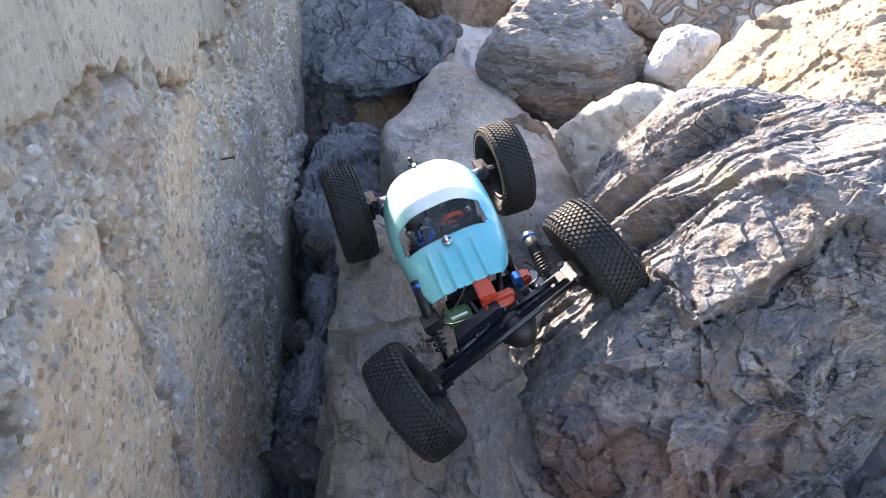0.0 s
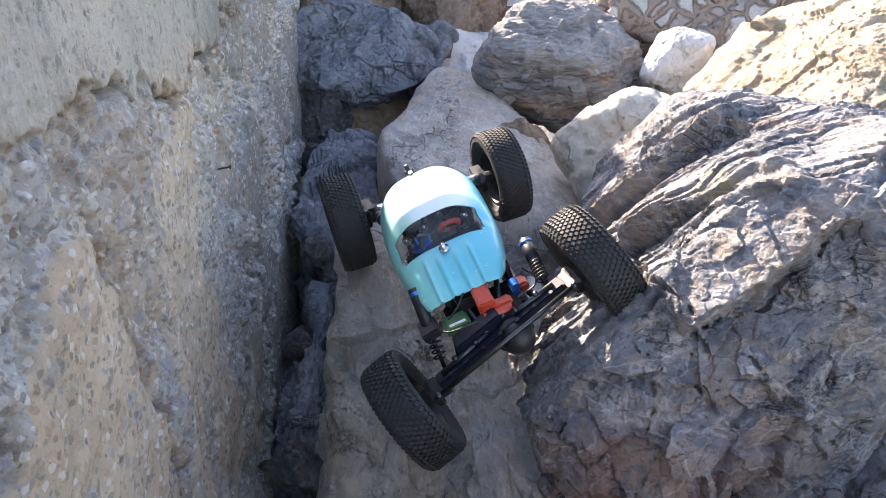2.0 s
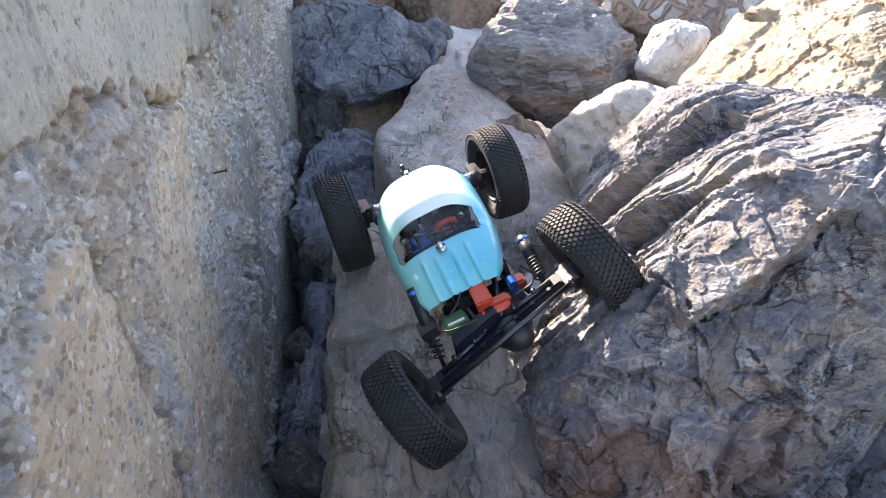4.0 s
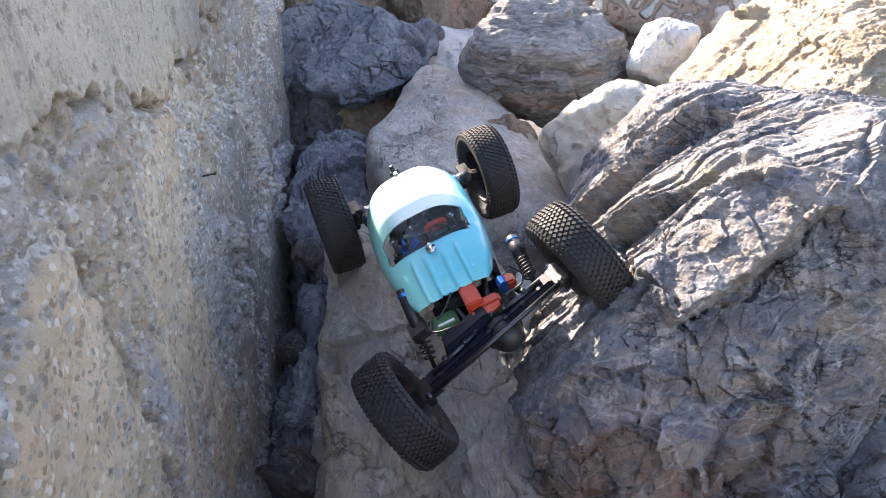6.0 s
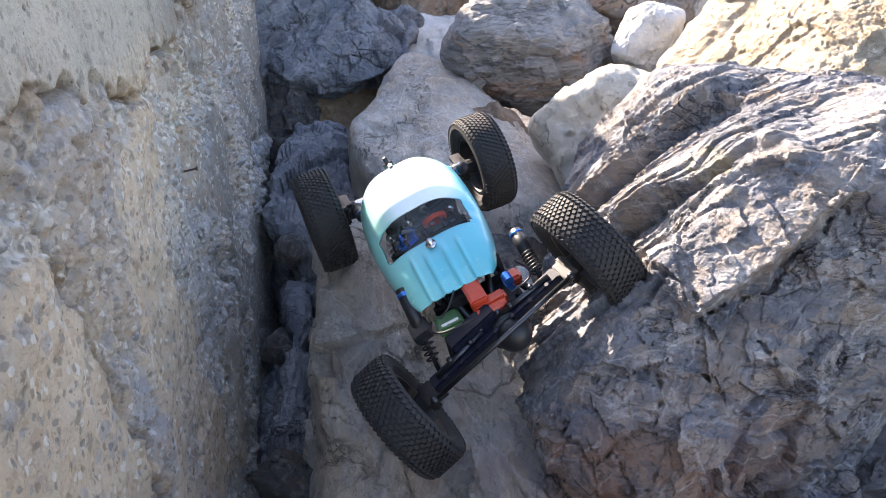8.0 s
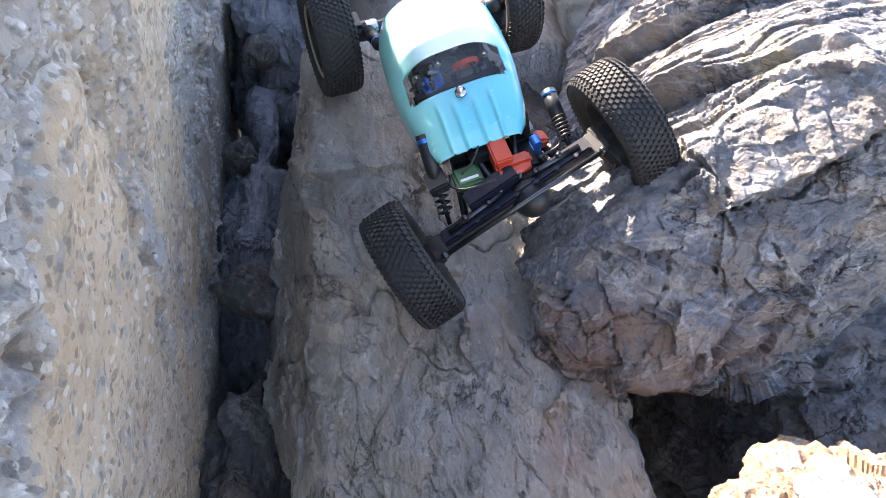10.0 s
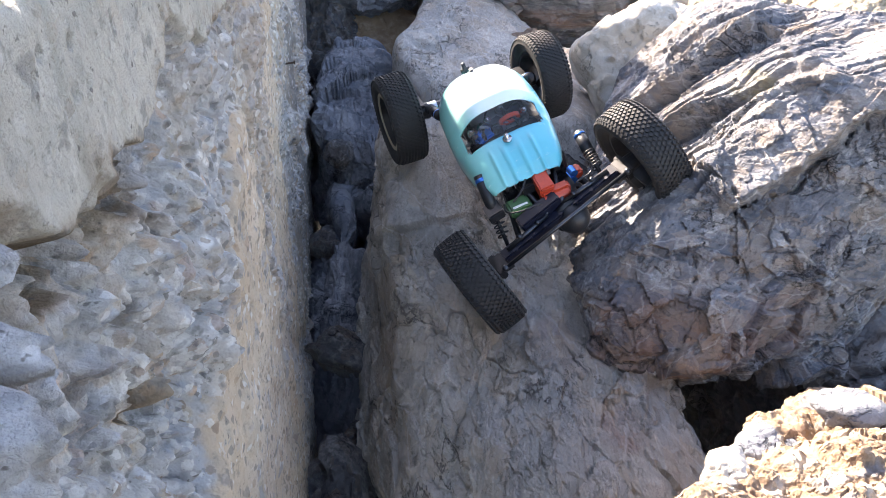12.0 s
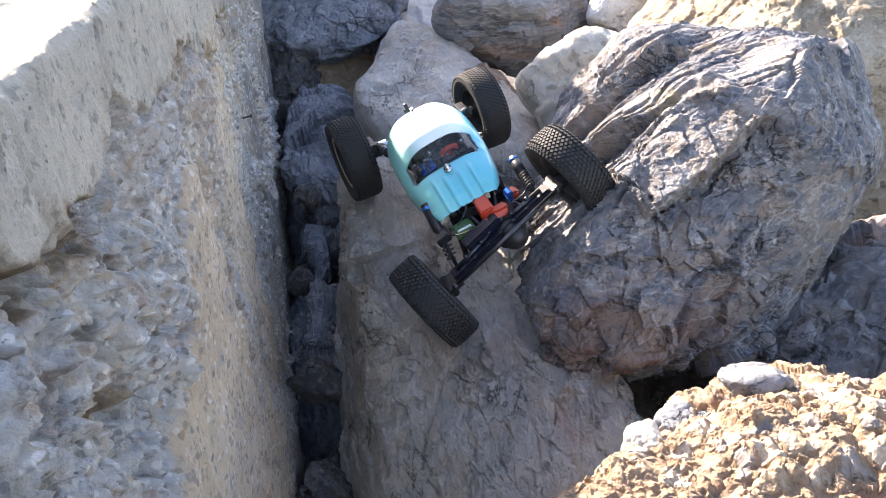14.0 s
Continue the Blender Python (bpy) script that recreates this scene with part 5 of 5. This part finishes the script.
# body shell
def shell_grid(ny=84, na=120):
    y = np.linspace(0, 1, ny)
    at = (-0.165, -0.155, -0.130, -0.095, -0.055, -0.020, 0.000, 0.030, 0.060, 0.085, 0.100)
    ys = np.interp(y, np.linspace(0, 1, len(at)), at)
    top = np.interp(ys, at, (0.052, 0.080, 0.112, 0.133, 0.139, 0.133, 0.122, 0.090, 0.082, 0.070, 0.054))
    wide = np.interp(ys, at, (0.048, 0.064, 0.077, 0.083, 0.085, 0.085, 0.084, 0.080, 0.074, 0.065, 0.054))
    low = np.interp(ys, at, (0.040, 0.036, 0.034, 0.034, 0.034, 0.034, 0.034, 0.036, 0.040, 0.044, 0.048))
    for arr in (top, wide):
        arr[1:-1] = (arr[:-2] + 2 * arr[1:-1] + arr[2:]) / 4
    pts = np.zeros((ny, na, 3))
    for i in range(ny):
        a = np.linspace(0, math.pi, na)
        c, s = np.cos(a), np.sin(a)
        x = wide[i] * np.sign(c) * np.abs(c) ** 0.62
        z = s ** 0.58
        cabin = step(0.092, 0.115, top[i])
        x *= 1 - cabin * 0.20 * step(0.35, 1.0, z)
        pts[i] = np.c_[x, np.full(na, ys[i]), low[i] + (top[i] - low[i]) * z]
        # pressed ribs along the bonnet
        if ys[i] > 0.033:
            for rx in (-0.034, -0.013, 0.013, 0.034):
                pts[i][:, 2] += 0.0034 * np.exp(-((x - rx) / 0.0026) ** 2) * step(0.036, 0.06, ys[i]) * (s > 0.5)
    return pts


def shell_parts():
    pts = shell_grid()
    ny, na, _ = pts.shape
    kinds = {}
    for i in range(ny - 1):
        for j in range(na - 1):
            q = (pts[i, j] + pts[i + 1, j + 1]) / 2
            kind = "shell"
            if -0.003 < q[1] < 0.029 and abs(q[0]) < 0.0655 - 0.10 * max(0, 0.008 - q[1]) and q[2] > 0.084:
                kind = "windscreen"
            kinds.setdefault(kind, []).append((i, j))
    out = {}
    for kind, faces in kinds.items():
        bm = bmesh.new()
        made = {}
        for i, j in faces:
            vs = []
            for a, b in ((i, j), (i + 1, j), (i + 1, j + 1), (i, j + 1)):
                if (a, b) not in made:
                    made[a, b] = bm.verts.new(pts[a, b])
                vs.append(made[a, b])
            bm.faces.new(vs)
        if kind == "shell":
            for i in (0, ny - 1):
                ring = [made[i, j] for j in range(na) if (i, j) in made]
                if i == 0:
                    bm.faces.new(ring)
        out[kind] = bm
    return out


made = shell_parts()
SHIFT = 0.023   # the body sits a little ahead of the wheels' middle
FIT = Matrix.Translation((0.010, SHIFT + 0.006, 0.0)) @ Matrix.Rotation(radians(6), 4, "Y") @ Matrix.Rotation(radians(-4), 4, "Z") @ Matrix.Diagonal((0.82, 0.85, 0.86, 1))
for bm in made.values():
    bmesh.ops.transform(bm, matrix=FIT, verts=bm.verts)
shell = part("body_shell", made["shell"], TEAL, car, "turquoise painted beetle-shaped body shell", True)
so = shell.modifiers.new("thickness", "SOLIDIFY")
so.thickness = 0.0016
g = part("windscreen", made["windscreen"], GLASS, shell, "clear plastic windscreen", True)
g.visible_shadow = False
def slid(bm):
    bmesh.ops.transform(bm, matrix=FIT, verts=bm.verts)
    return bm


pin = bmesh.new()
rod(pin, (0, 0.040, 0.084), (0, 0.040, 0.100), 0.0040, 14)
rod(pin, (0, 0.040, 0.088), (0, 0.040, 0.092), 0.0075, 16)
part("body_pin", slid(pin), CHROME, shell, "steel body pin", True)
post = bmesh.new()
rod(post, (0.004, -0.150, 0.060), (0.004, -0.150, 0.118), 0.0035, 12)
rod(post, (-0.004, -0.150, 0.104), (0.012, -0.150, 0.104), 0.0040, 10)
part("body_post", slid(post), BLACK, car, "black body post with clip", True)
clip = bmesh.new()
block(clip, (0.006, 0.009, 0.004), Matrix.Translation((0.0, -0.100, 0.134)), 0.001)
part("roof_clip", slid(clip), GREY, shell, "small grey roof clip")
# what shows through the windscreen
cage = bmesh.new()
for side in (1, -1):
    rod(cage, (side * 0.052, 0.020, 0.050), (side * 0.044, -0.020, 0.118), 0.0028, 8)
    rod(cage, (side * 0.044, -0.020, 0.118), (side * 0.046, -0.110, 0.112), 0.0028, 8)
rod(cage, (-0.044, -0.020, 0.118), (0.044, -0.020, 0.118), 0.0028, 8)
rod(cage, (-0.052, 0.020, 0.060), (0.052, 0.020, 0.060), 0.0028, 8)
part("roll_cage", slid(cage), BLACK, car, "black roll cage", True)
seat = bmesh.new()
block(seat, (0.11, 0.09, 0.030), Matrix.Translation((0, -0.045, 0.050)), 0.006)
block(seat, (0.036, 0.020, 0.05), Matrix.Translation((0.026, -0.060, 0.080)) @ Matrix.Rotation(-0.2, 4, "X"), 0.006)
block(seat, (0.036, 0.020, 0.05), Matrix.Translation((-0.026, -0.060, 0.080)) @ Matrix.Rotation(-0.2, 4, "X"), 0.006)
part("interior_tray", slid(seat), TRAY, car, "grey interior tray with seats")
wh = bmesh.new()
turned(wh, [(-0.003, 0.013), (0.003, 0.013), (0.003, 0.018), (-0.003, 0.018)], 20, Matrix.Translation((-0.020, -0.004, 0.088)) @ Matrix.Rotation(math.pi / 2, 4, "Z") @ Matrix.Rotation(0.6, 4, "Y"))
part("steering_wheel", slid(wh), RED, car, "small red steering wheel")
fan = bmesh.new()
turned(fan, [(-0.004, 0.006), (0.004, 0.006), (0.004, 0.014), (-0.004, 0.014)], 18, Matrix.Translation((0.022, -0.008, 0.086)) @ Matrix.Rotation(math.pi / 2, 4, "Z"))
part("dash_dial", slid(fan), CHROME, car, "small steel dashboard dial")

# servo, receiver and cage stays behind the glass
for name, size, at_, mat, what in (("electronics_box", (0.030, 0.026, 0.022), (0.030, 0.000, 0.074), BLUE, "blue electronics box"), ("driver_seat", (0.030, 0.018, 0.034), (-0.030, -0.024, 0.084), BLACK, "black bucket seat"), ("servo", (0.024, 0.020, 0.026), (0.002, -0.012, 0.078), GREY, "grey servo case")):
    eb = bmesh.new()
    block(eb, size, Matrix.Translation(at_) @ Matrix.Rotation(0.3, 4, "Z"), 0.003)
    part(name, slid(eb), mat, car, what)
for side in (1, -1):
    st = bmesh.new()
    rod(st, (side * 0.050, 0.016, 0.058), (side * 0.010, -0.016, 0.112), 0.0022, 8)
    part("cage_stay", slid(st), BLACK, car, "black cage stay", True)
for k, (x, y, z, r) in enumerate(((0.046, -0.002, 0.098, 0.007), (0.014, -0.006, 0.104, 0.006), (-0.012, -0.016, 0.108, 0.006), (-0.046, -0.004, 0.094, 0.006))):
    mo = bmesh.new()
    rod(mo, (x, y - 0.012, z - 0.016), (x, y, z), r, 14)
    rod(mo, (x, y, z), (x, y + 0.003, z + 0.004), 0.6 * r, 10)
    part("motor_can", slid(mo), CHROME if k != 2 else STEEL, car, "small metal motor can in the cabin", True)
dash = bmesh.new()
block(dash, (0.118, 0.016, 0.010), Matrix.Translation((0, 0.014, 0.076)), 0.003)
for x in (-0.03, 0.0, 0.03):
    rod(dash, (x, 0.010, 0.080), (x, 0.006, 0.090), 0.0035, 10)
part("dashboard", slid(dash), BLACK, car, "black dashboard with round gauges")
band = bmesh.new()
rod(band, (-0.060, -0.020, 0.056), (0.030, -0.004, 0.096), 0.0030, 8)
rod(band, (0.058, -0.024, 0.058), (0.040, 0.006, 0.092), 0.0026, 8)
part("cabin_strut", slid(band), STEEL, car, "steel strut inside the cabin", True)
for side in (1, -1):
    # bright rails along the top of the front axle
    ra = bmesh.new()
    mf, hf = axle_frame(FRONT_L, FRONT_R)
    rod(ra, mf @ Vector((side * 0.012, 0.000, 0.021)), mf @ Vector((side * (hf - 0.052), 0.004, 0.019)), 0.0032, 10)
    rod(ra, mf @ Vector((side * 0.012, 0.000, 0.021)), Vector((side * 0.034, HALF - 0.110, 0.030)), 0.0036, 10)
    for u in (0.35, 0.7):
        rod(ra, mf @ Vector((side * u * (hf - 0.05), 0.002, 0.020)), mf @ Vector((side * u * (hf - 0.05), 0.002, 0.026)), 0.0034, 6)
    part("upper_link", ra, GUNMETAL, car, "dark metal upper link with screws", True)
